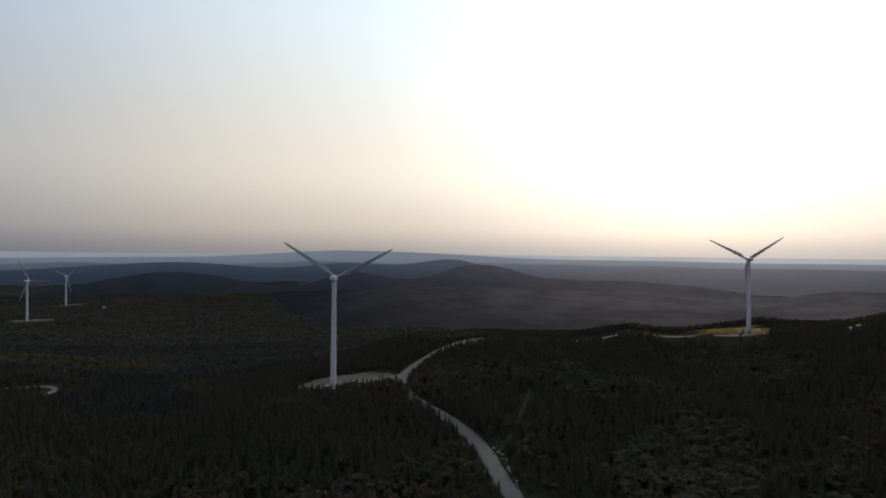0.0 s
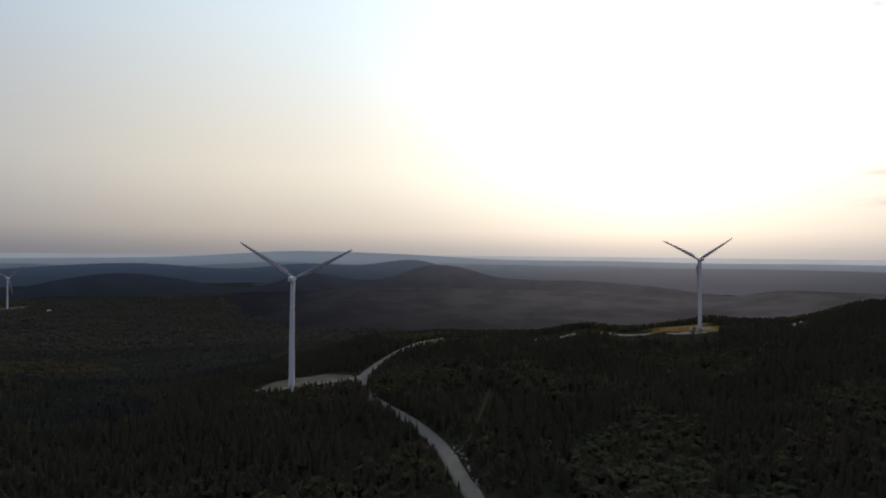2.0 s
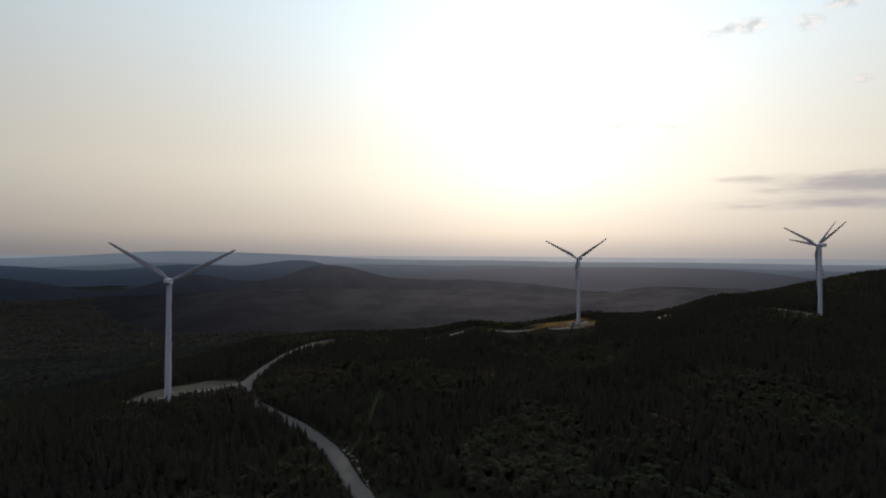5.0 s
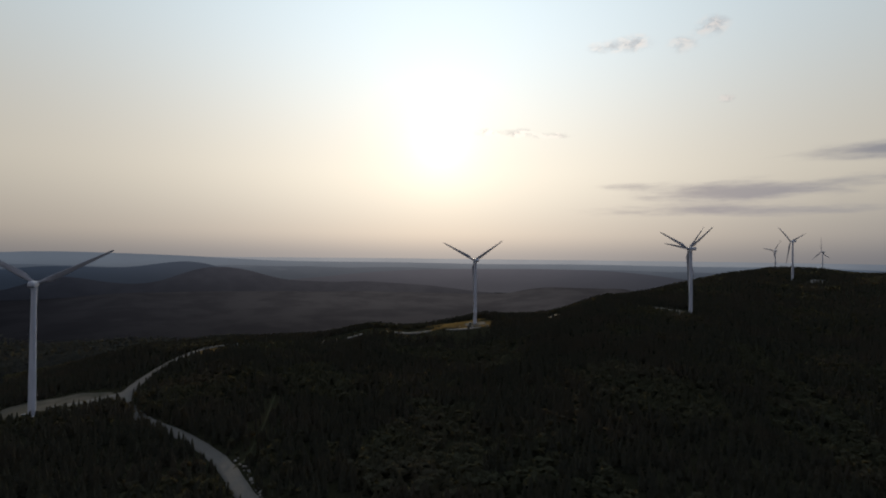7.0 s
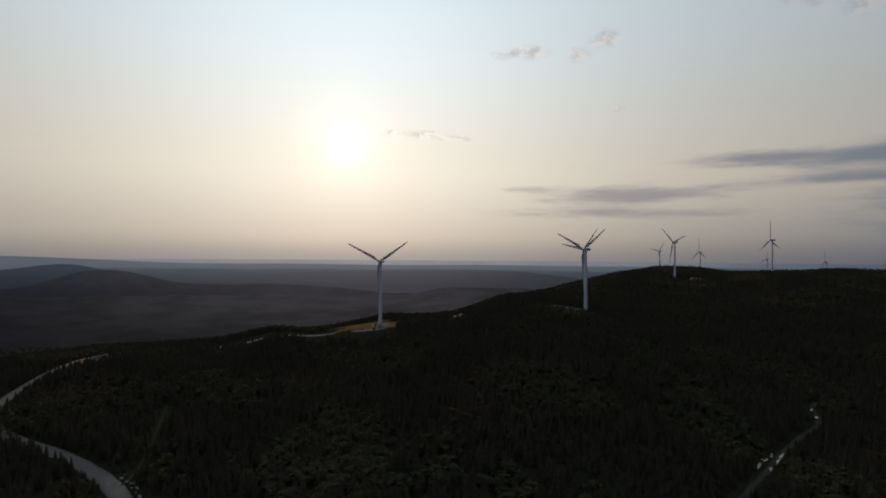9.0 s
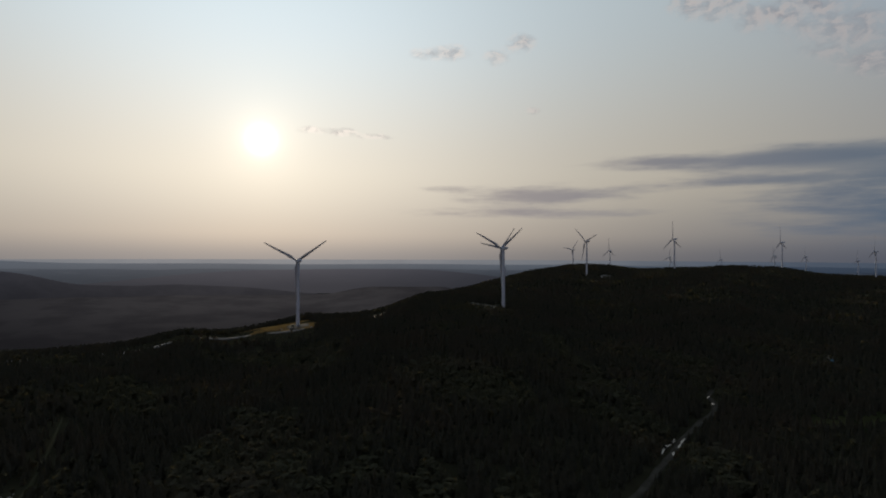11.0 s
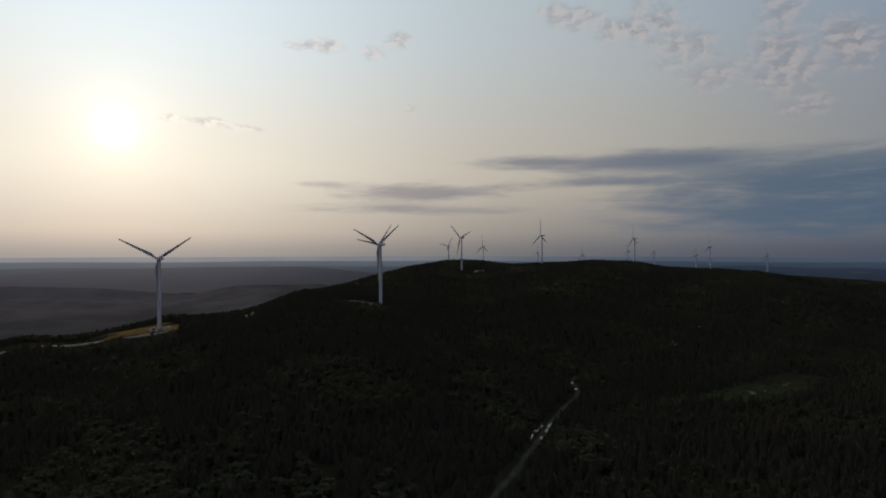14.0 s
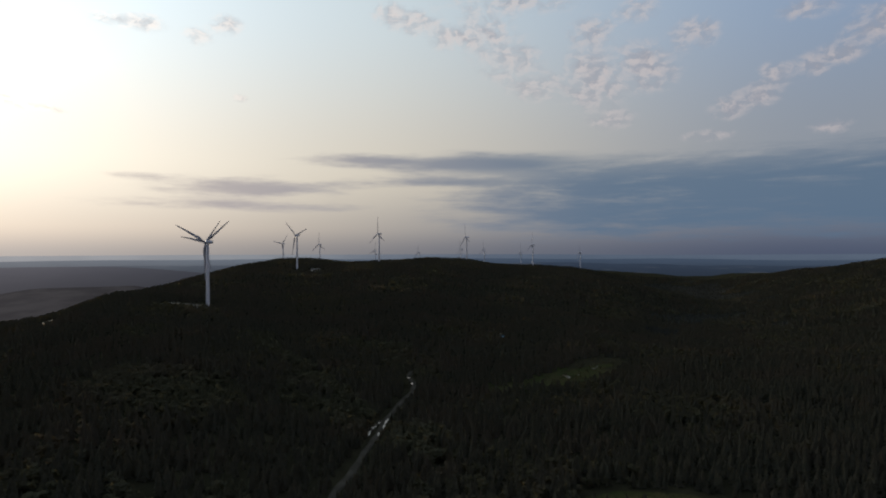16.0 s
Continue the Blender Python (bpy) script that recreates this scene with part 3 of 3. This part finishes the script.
def blade_mesh(length=47.3):
    rings = []
    for s in (0.0, 0.02, 0.05, 0.09, 0.14, 0.2, 0.28, 0.38, 0.5, 0.62, 0.74, 0.85, 0.93, 0.975, 1.0):
        z = 1.1 + s * (length - 1.1)
        blend = min(1, max(0, (s - 0.03) / 0.14))
        blend = blend * blend * (3 - 2 * blend)
        chord = 2.0 + (4.0 - 2.0) * blend if s < 0.2 else 4.0 - (4.0 - 1.1) * ((s - 0.2) / 0.8) ** 0.85
        if s > 0.95:
            chord *= 1 - 0.75 * ((s - 0.95) / 0.05) ** 2
        sec = naca(chord, 0.34 - 0.2 * min(1, s * 1.6))
        n = len(sec)
        twist = radians(14 * (1 - s) ** 1.6 * blend + 3)
        ring = []
        for i, (a, b) in enumerate(sec):
            ang = math.pi - 2 * math.pi * i / n
            a, b = a * blend + 1.0 * math.cos(ang) * (1 - blend), b * blend + 1.0 * math.sin(ang) * (1 - blend)
            ca, sa = math.cos(twist), math.sin(twist)
            ring.append((a * ca - b * sa, a * sa + b * ca + 1.1 * s * s, z))
        rings.append(ring)
    return mesh_of("blade", loft(rings), BLADE, True)


def tower_mesh(high=78.2):
    rings = [circle(2.2 - 0.75 * s, s * high, 40) for s in np.linspace(0, 1, 9)]
    return mesh_of("tower", loft(rings, False), WHITE, True)


def nacelle_mesh():
    rings = []
    for y, w, h, lift in ((-7.6, 0.9, 1.1, 0.35), (-7.2, 1.5, 1.6, 0.25), (-5.5, 1.85, 1.95, 0.1), (-2, 1.95, 2.05, 0), (1.2, 1.9, 2.0, 0), (2.9, 1.65, 1.75, 0), (3.3, 1.3, 1.4, 0)):
        ring = []
        for i in range(20):
            a = 2 * math.pi * i / 20
            c, s = math.cos(a), math.sin(a)
            ring.append((w * math.copysign(abs(c) ** 0.55, c), y, lift + h * math.copysign(abs(s) ** 0.55, s)))
        rings.append(ring)
    return mesh_of("nacelle", loft(rings), WHITE, True)


def spinner_mesh():
    rings = [[(r * math.cos(a), y, r * math.sin(a)) for a in np.linspace(0, 2 * np.pi, 20, endpoint=False)]
             for y, r in ((-1.5, 1.35), (-1.2, 1.6), (0.3, 1.65), (1.1, 1.4), (1.8, 0.9), (2.2, 0.25))]
    return mesh_of("hub", loft(rings), WHITE, True)


def steps_mesh():
    bm = bmesh.new()
    for i in range(7):
        bmesh.ops.create_cube(bm, size=1, matrix=Matrix.Translation((0, -2.5 - 0.28 * (6 - i), 0.3 + 0.24 * i)) @ Matrix.Diagonal((1.1, 0.28, 0.05, 1)))
    for sx in (-0.58, 0.58):
        for z in (0.1, 1.1):
            bmesh.ops.create_cube(bm, size=1, matrix=Matrix.Translation((sx, -3.3, 0.9 + z)) @ pose(0, 0, 0, 40) @ Matrix.Diagonal((0.05, 2.4, 0.06, 1)))
    return mesh_of("steps", bm, STEEL)


def foundation_mesh():
    return mesh_of("foundation", loft([circle(4.2, -1.5, 32), circle(4.2, 0.15, 32), circle(4.05, 0.28, 32), circle(2.4, 0.32, 32)]), CONCRETE, False)


def mast_mesh():
    bm = loft([circle(0.05, 1.9, 8, 0.5, -6.4), circle(0.05, 3.6, 8, 0.5, -6.4)])
    bmesh.ops.create_cube(bm, size=1, matrix=Matrix.Translation((0.5, -6.4, 3.6)) @ Matrix.Diagonal((0.9, 0.06, 0.06, 1)))
    for sx in (0.05, 0.95):
        bmesh.ops.create_icosphere(bm, subdivisions=1, radius=0.13, matrix=Matrix.Translation((sx, -6.4, 3.72)))
    return mesh_of("wind_sensor", bm, STEEL)


PARTS = {"blade": blade_mesh(), "tower": tower_mesh(), "nacelle": nacelle_mesh(), "hub": spinner_mesh(), "steps": steps_mesh(),
         "foundation": foundation_mesh(), "mast": mast_mesh(), "door": mesh_of("tower_door", box(0.95, 0.12, 2.1, 0.04, 1.85), STEEL)}
WIND = 4.0   # bearing that the rotors face


def turbine(bearing, out, rotor, label, base=None, yaw=0.0):
    x, y = polar(bearing, out)
    z = float(height(x, y)) + 0.3 if base is None else base
    top = tagged(new("wind_turbine"), label, "wind turbine", "turbines of the wind farm")
    top.matrix_basis = pose(x, y, z, 0, 0, -(WIND + yaw))
    top.empty_display_size = 5
    child("foundation", PARTS["foundation"], top, None, "round grey concrete base")
    tower = child("tower", PARTS["tower"], top, pose(0, 0, 0.2))
    child("tower_door", PARTS["door"], tower, pose(0, -2.13, 0), "grey steel door")
    child("steps", PARTS["steps"], top, None, "galvanised steel stair")
    nacelle = child("nacelle", PARTS["nacelle"], top, pose(0, 0, 80.2))
    child("wind_sensor", PARTS["mast"], nacelle, None, "thin sensor mast")
    child("hub", PARTS["hub"], top, pose(0, 4.9, 80.3, 4))
    for i in range(3):
        turn = pose(0, 4.9, 80.3, 4) @ pose(0, 0, 0, 0, 90 - rotor - 120 * i, 0)
        child("blade", PARTS["blade"], top, turn)
    CLEAR.append((np.array([(x, y)]), 9.0))
    return top


NEAR = "white three-bladed wind turbine on a gravel pad"
turbine(-10.45, 437, 27, "white three-bladed wind turbine beside a gravel crane pad", 0.3)
turbine(27.5, 745, 33, "white three-bladed wind turbine amid sunlit dry grass", 14.2)
turbine(47.18, 775, 36, "white three-bladed wind turbine on the wooded ridge", 31.4)
turbine(47.13, 1010, 50, "white wind turbine half hidden behind a nearer one", 34)
turbine(55.04, 1406, 22, "white wind turbine below the dark ridge crest", 56)
ROW = "small distant wind turbine behind the dark ridge"
for b, r, hub, rot in ((53.77, 2200, 0.61, 50), (57.15, 2300, 0.55, 95), (62.4, 3050, -0.05, 80), (66.61, 3050, -0.22, 100),
                       (70.73, 2950, 0.1, 110), (72.98, 3020, 0.04, 95), (76.52, 3040, -0.24, 88)):
    turbine(b, r, rot, ROW, EYE_Z + r * math.tan(radians(hub)) - 80.3)
CREST = "white wind turbine on the crest of the dark ridge"
for b, r, hub, rot in ((62.78, 1600, 1.59, 95), (71.28, 1900, 1.25, 100), (77.66, 2162, 0.46, 85), (82.11, 2588, -0.25, 110)):
    turbine(b, r, rot, CREST, EYE_Z + r * math.tan(radians(hub)) - 80.3)
LOW = "white wind turbine standing in the lowland forest"
turbine(-35.22, 1416, 0, LOW, -46.5)
turbine(-32.62, 1905, 40, LOW, -58)


# ---- huts ----
def hut(name, bearing, out, w, d, h, roof_colour, label):
    x, y = polar(bearing, out)
    z = float(height(x, y)) + 0.2
    top = tagged(new(name), label, "hut")
    top.matrix_basis = pose(x, y, z, 0, 0, -bearing + 20)
    child("wall", mesh_of("wall", box(w, d, h + 0.6, 0.04, -0.6), BARK), top)
    bm = bmesh.new()
    prof = [(-d / 2 - 0.4, h - 0.15), (0, h + d * 0.33), (d / 2 + 0.4, h - 0.15), (0, h + d * 0.33 - 0.25)]
    a, b = [bm.verts.new((-w / 2 - 0.4, *p)) for p in prof], [bm.verts.new((w / 2 + 0.4, *p)) for p in prof]
    for i in range(4):
        bm.faces.new((a[i], a[(i + 1) % 4], b[(i + 1) % 4], b[i]))
    bm.faces.new(a), bm.faces.new(b[::-1])
    for sx in (-1, 1):
        g = [bm.verts.new((sx * (w / 2 - 0.01), q, e)) for q, e in ((-d / 2, h - 0.05), (d / 2, h - 0.05), (0, h + d * 0.33 - 0.2))]
        bm.faces.new(g)
    child("roof", mesh_of("roof", bm, roof_colour), top)
    child("door", mesh_of("door", box(0.9, 0.08, 2.0, 0.02, 0), CABINET), top, pose(-w * 0.2, -d / 2 - 0.03, 0))
    child("window", mesh_of("window", box(0.9, 0.06, 0.8, 0.02, 1.1), STEEL), top, pose(w * 0.25, -d / 2 - 0.03, 0))
    CLEAR.append((np.array([(x, y)]), w * 0.6))


BLUE_ROOF = surface("blue_sheet_roof", mottled((0.06, 0.16, 0.22), (0.05, 0.13, 0.18), 2, 0.3), 0.4)
hut("shed", -29.9, 1750, 7, 5, 3.2, WHITE, "tiny pale shed in the lowland forest")
hut("cabin", 74.7, 690, 5, 4, 2.6, BLUE_ROOF, "small cabin with a blue sheet roof among conifers")


# ---- trees ----
def spruce_parts(rng, tiers, sides, droop=0.5):
    """A unit-high spruce as ragged skirts of boughs: verts, triangles."""
    v, f = [], []
    for t in range(tiers):
        s = t / tiers
        z0 = 0.1 + 0.86 * s ** 0.92
        r = 0.2 * (1 - s) ** 0.8 + 0.018
        top = min(1.0, z0 + 0.9 / tiers + 0.12 * (1 - s))
        c = len(v)
        v.append((0, 0, top))
        a0 = rng.uniform(0, 6.28)
        for i in range(sides * 2):
            a = a0 + math.pi * i / sides
            q = r * (rng.uniform(0.85, 1.2) if i % 2 == 0 else rng.uniform(0.42, 0.62))
            z = z0 - (droop * r * rng.uniform(0.3, 0.8) if i % 2 == 0 else -0.02)
            v.append((q * math.cos(a), q * math.sin(a), z))
        for i in range(sides * 2):
            f.append((c, c + 1 + i, c + 1 + (i + 1) % (sides * 2)))
    return np.array(v), np.array(f)


def leafy_parts(rng, sprays, size):
    """A unit-high broadleaf crown of loose sprays of leaves round a few boughs: verts, triangles."""
    v, f = [], []
    boughs = [(0.0, 0.0, 0.66, 0.2)] + [(0.15 * math.cos(a), 0.15 * math.sin(a), rng.uniform(0.4, 0.74), rng.uniform(0.1, 0.16)) for a in (rng.uniform(0, 2) + 1.57 * i for i in range(4))]
    for n in range(sprays):
        cx, cy, cz, r = boughs[n % len(boughs)]
        d = Vector((rng.gauss(0, 1), rng.gauss(0, 1), rng.gauss(0.25, 1))).normalized()
        c = Vector((cx, cy, cz)) + d * r * rng.uniform(0.55, 1.1)
        t = d.orthogonal().normalized()
        t = Matrix.Rotation(rng.uniform(0, 6.28), 3, d) @ t
        o = d.cross(t)
        w = size * rng.uniform(0.7, 1.4)
        k = len(v)
        v += [tuple(c + t * w), tuple(c - t * w * 0.6 + o * w * 0.8 - d * w * 0.3), tuple(c - t * w * 0.6 - o * w * 0.8 - d * w * 0.3), tuple(c - t * w * 0.2 + d * w * 0.5)]
        f += [(k, k + 1, k + 3), (k + 1, k + 2, k + 3), (k + 2, k, k + 3)]
    return np.array(v), np.array(f)


def scatter(r0, r1, spacing, seed, b0=-40, b1=109):
    """Places for trees over a ring of the plan, off the roads and pads."""
    rs = np.random.RandomState(seed)
    area = 0.5 * radians(b1 - b0) * (r1 * r1 - r0 * r0)
    n = int(area / spacing ** 2)
    a = np.radians(rs.uniform(b0, b1, n))
    r = np.sqrt(rs.uniform(r0 * r0, r1 * r1, n))
    x, y = r * np.sin(a), r * np.cos(a)
    free = np.full(n, 1e9)
    for line, width in CLEAR:
        lo, hi = line.min(0) - width - 40, line.max(0) + width + 40
        m = np.nonzero((x > lo[0]) & (x < hi[0]) & (y > lo[1]) & (y < hi[1]))[0]
        if len(m):
            d = np.min(np.hypot(x[m, None] - line[:, 0], y[m, None] - line[:, 1]), 1) - width
            free[m] = np.minimum(free[m], d)
    thin = ripple(x, y, 90, 21) + 0.6 * ripple(x, y, 30, 11)
    keep = (free > 0) & ((thin < 0.75) | (rs.random_sample(n) < 0.82))
    x, y, free = x[keep], y[keep], free[keep]
    return x, y, height(x, y), free, rs


def forest(name, places, kinds, tall, material, label, sink=0.0):
    """One joined mesh of many trees at the given places."""
    x, y, z, s, turn, pick = places
    V, F, base = [], [], 0
    for i, (v, f) in enumerate(kinds):
        m = np.nonzero(pick == i)[0]
        if not len(m):
            continue
        c, n = np.cos(turn[m])[:, None], np.sin(turn[m])[:, None]
        h = s[m][:, None]
        wide = h * tall
        vx, vy = v[:, 0][None] * wide, v[:, 1][None] * wide
        P = np.stack((x[m][:, None] + vx * c - vy * n, y[m][:, None] + vx * n + vy * c, z[m][:, None] - 0.2 - sink * h + v[:, 2][None] * h), -1)
        V.append(P.reshape(-1, 3))
        F.append((f[None] + (base + np.arange(len(m)) * len(v))[:, None, None]).reshape(-1, 3))
        base += P.shape[0] * P.shape[1]
    if V:
        tagged(new(name, mesh_from(name, np.concatenate(V), np.concatenate(F), material, sink > 0)), label, "forest", kind="stuff")


dice = random.Random(7)
SPRUCE_NEAR = [spruce_parts(dice, 6, 4) for _ in range(6)]
SPRUCE_MID = [spruce_parts(dice, 4, 3) for _ in range(5)]
SPRUCE_FAR = [spruce_parts(dice, 2, 3) for _ in range(4)]
LEAFY_NEAR = [leafy_parts(dice, 26, 0.12) for _ in range(5)]
LEAFY_MID = [leafy_parts(dice, 9, 0.2) for _ in range(4)]
LEAFY_FAR = [leafy_parts(dice, 4, 0.3) for _ in range(4)]


def tree_sizes(x, y, free, rs, lo, hi):
    stand = 0.5 + 0.5 * np.clip(ripple(x, y, 120, 30), -1, 1)
    s = lo + (hi - lo) * (0.55 * stand + 0.45 * rs.random_sample(len(x)))
    s = s * np.clip(0.72 + free / 22, 0.72, 1.0)
    a, r = np.degrees(np.arctan2(x, y)), np.hypot(x, y)
    scrub = (a > 12) & (a < 29) & (r > 655) & (r < 730)   # low scrub round the upper road
    return np.where(scrub & (rs.random_sample(len(x)) < 0.97), s * 0.28, s)


def spruce_share(x, y, rs):
    return (ripple(x, y, 170, 2) + 0.9 * rs.uniform(-1, 1, len(x))) > -0.8


def plant(tag, r0, r1, spacing, seed, conifers, leafies, lo, hi, single=False, wide=1.0):
    x, y, z, free, rs = scatter(r0, r1, spacing, seed)
    s, turn = tree_sizes(x, y, free, rs, lo, hi), rs.uniform(0, 6.28, len(x))
    con = spruce_share(x, y, rs) & ((z > -22) | (np.hypot(x, y) < 560))
    # young growth on an old felling right of the road
    young = (ripple(x, y, 150, 14) + 0.5 * ripple(x, y, 45, 25) > 0.4) & (x > 70) & (z > -20) & (np.hypot(x, y) < 620) & (np.arctan2(x, y) < 1.2)
    s = np.where(young, s * 0.72, s)
    con = con & ~young
    apart = np.zeros(len(x), bool)
    if single:
        apart[np.argsort(free + 0.05 * np.abs(np.hypot(x, y) - 330) + 400 * (np.hypot(x, y) > 500))[:300]] = True
    for flag, kinds, material, name, words in ((True, conifers, SPRUCE, "spruce_forest", "dense dark spruce forest"), (False, leafies, BROADLEAF, "broadleaf_forest", "mixed broadleaf woodland")):
        m = (con == flag) & ~apart & ~young
        if not flag and young.any():
            q = young & ~apart
            forest("young_growth", (x[q], y[q], z[q], s[q], turn[q], rs.randint(0, 5, q.sum())), SPRUCE_MID[:3] + LEAFY_NEAR[:2], wide * 1.7, YOUNG, "low young growth on an old felling " + tag)
        # low-lying trees take the foliage colour with the haze painted in
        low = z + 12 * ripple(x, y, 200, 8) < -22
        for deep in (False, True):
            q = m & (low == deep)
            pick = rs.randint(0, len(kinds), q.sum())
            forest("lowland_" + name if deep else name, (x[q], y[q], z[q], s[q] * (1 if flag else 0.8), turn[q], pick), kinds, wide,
                   LOWLAND_HAZED if deep else material, ("lowland wood tinted with painted haze" if deep else words) + " " + tag, 0.42 if deep and wide > 1.45 else 0.0)
    return x[apart], y[apart], z[apart], s[apart], turn[apart], con[apart]


ALONE = plant("on the near slopes", 205, 560, 4.15, 11, SPRUCE_NEAR, LEAFY_NEAR, 5.5, 11.0, True, 1.3)
plant("on the middle slopes", 560, 950, 4.9, 12, SPRUCE_MID, LEAFY_MID, 5.5, 11.0, wide=1.4)
plant("on the far ridge", 950, 2350, 8.3, 13, SPRUCE_FAR, LEAFY_FAR, 7.0, 11.5, wide=1.5)


def meadow_shrubs():
    rs = np.random.RandomState(31)
    n = 150
    p = GLADE[rs.randint(len(GLADE) // 4, len(GLADE), n)] + rs.uniform(-26, 26, (n, 2))
    x, y = p.T
    forest("meadow_shrubs", (x, y, height(x, y) + 0.3, rs.uniform(0.9, 2.6, n), rs.uniform(0, 6.28, n), rs.randint(0, 5, n)), LEAFY_NEAR, 2.2, YOUNG,
           "low olive green shrubs scattered over the meadow")


meadow_shrubs()


def tree_model(name, parts, material, label, leafy):
    v, f = parts
    top = tagged(new(name), label, "tree", "trees along the gravel road")
    trunk = loft([circle(0.022, -0.05, 7), circle(0.016, 0.3, 7), circle(0.004, 0.7 if leafy else 0.97, 7)])
    if leafy:
        for i in range(4):
            d = Vector((math.cos(i * 1.7), math.sin(i * 1.7), 1.1)).normalized()
            bmesh.ops.create_cone(trunk, segments=5, radius1=0.009, radius2=0.003, depth=0.3, cap_ends=True,
                                  matrix=Matrix.Translation(Vector((0, 0, 0.32 + 0.06 * i)) + d * 0.13) @ d.to_track_quat("Z", "Y").to_matrix().to_4x4())
    child("trunk", mesh_of("trunk", trunk, BARK, True), top, None, "brown trunk")
    child("crown", mesh_from("crown", v, f, material), top)
    return top


MODELS = [[tree_model("spruce_tree", spruce_parts(dice, 11, 6, 0.65), SPRUCE, "dark green spruce at the roadside", False) for _ in range(4)],
          [tree_model("broadleaf_tree", leafy_parts(dice, 110, 0.065), BROADLEAF, "olive green broadleaf tree at the roadside", True) for _ in range(3)]]
used = set()
for i, (x, y, z, s, turn, con) in enumerate(zip(*ALONE)):
    kinds = MODELS[0] if con else MODELS[1]
    model = kinds[i % len(kinds)]
    size = s if con else 0.8 * s
    place = Matrix.Translation((x, y, z - 0.1)) @ Matrix.Rotation(turn, 4, "Z")
    if model in used:
        ob = copy_thing(model, place)
    else:
        ob = model
        used.add(model)
        ob.matrix_basis = place
    ob.scale = (size, size, size)


# ---- small things on the ground ----
def boulder(x, y, size, label, seed):
    rng = random.Random(seed)
    bm = bmesh.new()
    bmesh.ops.create_icosphere(bm, subdivisions=2, radius=1)
    for p in bm.verts:
        n = noise.noise(p.co * 1.3 + Vector((seed, 0, 0))) * 0.45
        p.co *= 1 + n
        p.co.z *= 0.62
    ob = tagged(new("boulder", mesh_of("boulder", bm, ROCK)), label, "boulder", "pale boulders")
    ob.matrix_basis = Matrix.Translation((x, y, float(height(x, y)) + 0.45 + 0.25 * size)) @ Matrix.Rotation(rng.uniform(0, 6), 4, "Z") @ Matrix.Scale(size, 4)


for i in range(22):
    t = i / 21
    b, r = 5.15 + 2.5 * t + dice.uniform(-0.25, 0.25), 300 - 56 * t + dice.uniform(-2, 2)
    boulder(*polar(b, r), dice.uniform(0.3, 0.75), "pale boulder on the edge of the gravel road", i)
for i in range(14):
    b, r = dice.uniform(25.5, 29.2), dice.uniform(712, 728)
    boulder(*polar(b, r), dice.uniform(0.5, 1.2), "grey rock in the grass near a turbine", 40 + i)


def puddle(bearing, out, wide, long_, seed):
    rng = random.Random(seed)
    bm = bmesh.new()
    ring = []
    for i in range(18):
        a = 2 * math.pi * i / 18
        q = rng.uniform(0.75, 1.15)
        ring.append((wide * q * math.cos(a), long_ * q * math.sin(a)))
    low, high = [bm.verts.new((*p, -0.3)) for p in ring], [bm.verts.new((p[0] * 0.97, p[1] * 0.97, 0.03)) for p in ring]
    bm.faces.new(high)
    for i in range(18):
        bm.faces.new((low[i], low[(i + 1) % 18], high[(i + 1) % 18], high[i]))
    x, y = polar(bearing, out)
    ob = tagged(new("puddle", mesh_of("puddle", bm, WATER)), "shallow puddle on a stony track mirroring the sky", "puddle", "puddles on the track")
    ob.matrix_basis = pose(x, y, float(height(x, y)) + 0.5, 0, 0, -74)


for i, (b, r, w, l) in enumerate(((61.9, 343, 1.5, 5.5), (62.3, 352, 1.3, 6.5), (62.7, 361, 1.0, 5.5), (61.7, 333, 0.9, 4.5), (63.1, 350, 0.7, 9), (63.35, 362, 0.7, 9), (62.6, 334, 0.7, 6), (65.95, 480, 1.2, 4), (65.6, 498, 0.7, 6))):
    puddle(b, r, w, l, i)


def log_mesh():
    bm = loft([[(r * math.cos(a), y, r * math.sin(a)) for a in np.linspace(0, 2 * np.pi, 10, endpoint=False)] for y, r in ((-3, 0.2), (-2.9, 0.26), (0, 0.24), (2.9, 0.2), (3, 0.15))])
    return mesh_of("log", bm, BIRCH_WOOD, True)


LOG = log_mesh()
for b, r, turn in ((80.7, 516, 30), (81.0, 508, 40), (81.9, 520, 80), (83.3, 545, 20), (83.6, 552, 70), (80.9, 512, 10)):
    x, y = polar(b, r)
    ob = tagged(new("log", LOG), "pale felled log lying in a meadow", "log", "felled logs")
    ob.matrix_basis = pose(x, y, float(height(x, y)) + 0.6, 0, 0, turn) @ Matrix.Diagonal((1.2, 0.6, 1.2, 1))


def cabinet(bearing, out, base):
    x, y = polar(bearing, out)
    top = tagged(new("transformer_cabinet"), "dark green transformer cabinet with a pale roof", "cabinet", "transformers at the towers")
    top.matrix_basis = pose(x, y, base, 0, 0, -bearing)
    child("plinth", mesh_of("plinth", box(3.0, 2.4, 0.6, 0.04, -0.35), CONCRETE), top)
    child("body", mesh_of("body", box(2.6, 2.0, 2.0, 0.05, 0.25), CABINET), top)
    child("roof", mesh_of("roof", box(2.9, 2.3, 0.22, 0.05, 2.25), CONCRETE), top, None, "pale flat roof")
    for sx in (-0.62, 0.62):
        leaf = child("door", mesh_of("door", box(1.15, 0.06, 1.7, 0.02, 0.4), CABINET), top, pose(sx, -1.03, 0))
        child("handle", mesh_of("handle", box(0.05, 0.06, 0.3, 0.01, 1.2), STEEL), leaf, pose(-0.45 * (1 if sx > 0 else -1), -0.05, 0), "steel handle")


for b, r in ((27.05, 739), (-10.95, 433)):
    cabinet(b, r, float(height(*polar(b, r))) + 0.6)
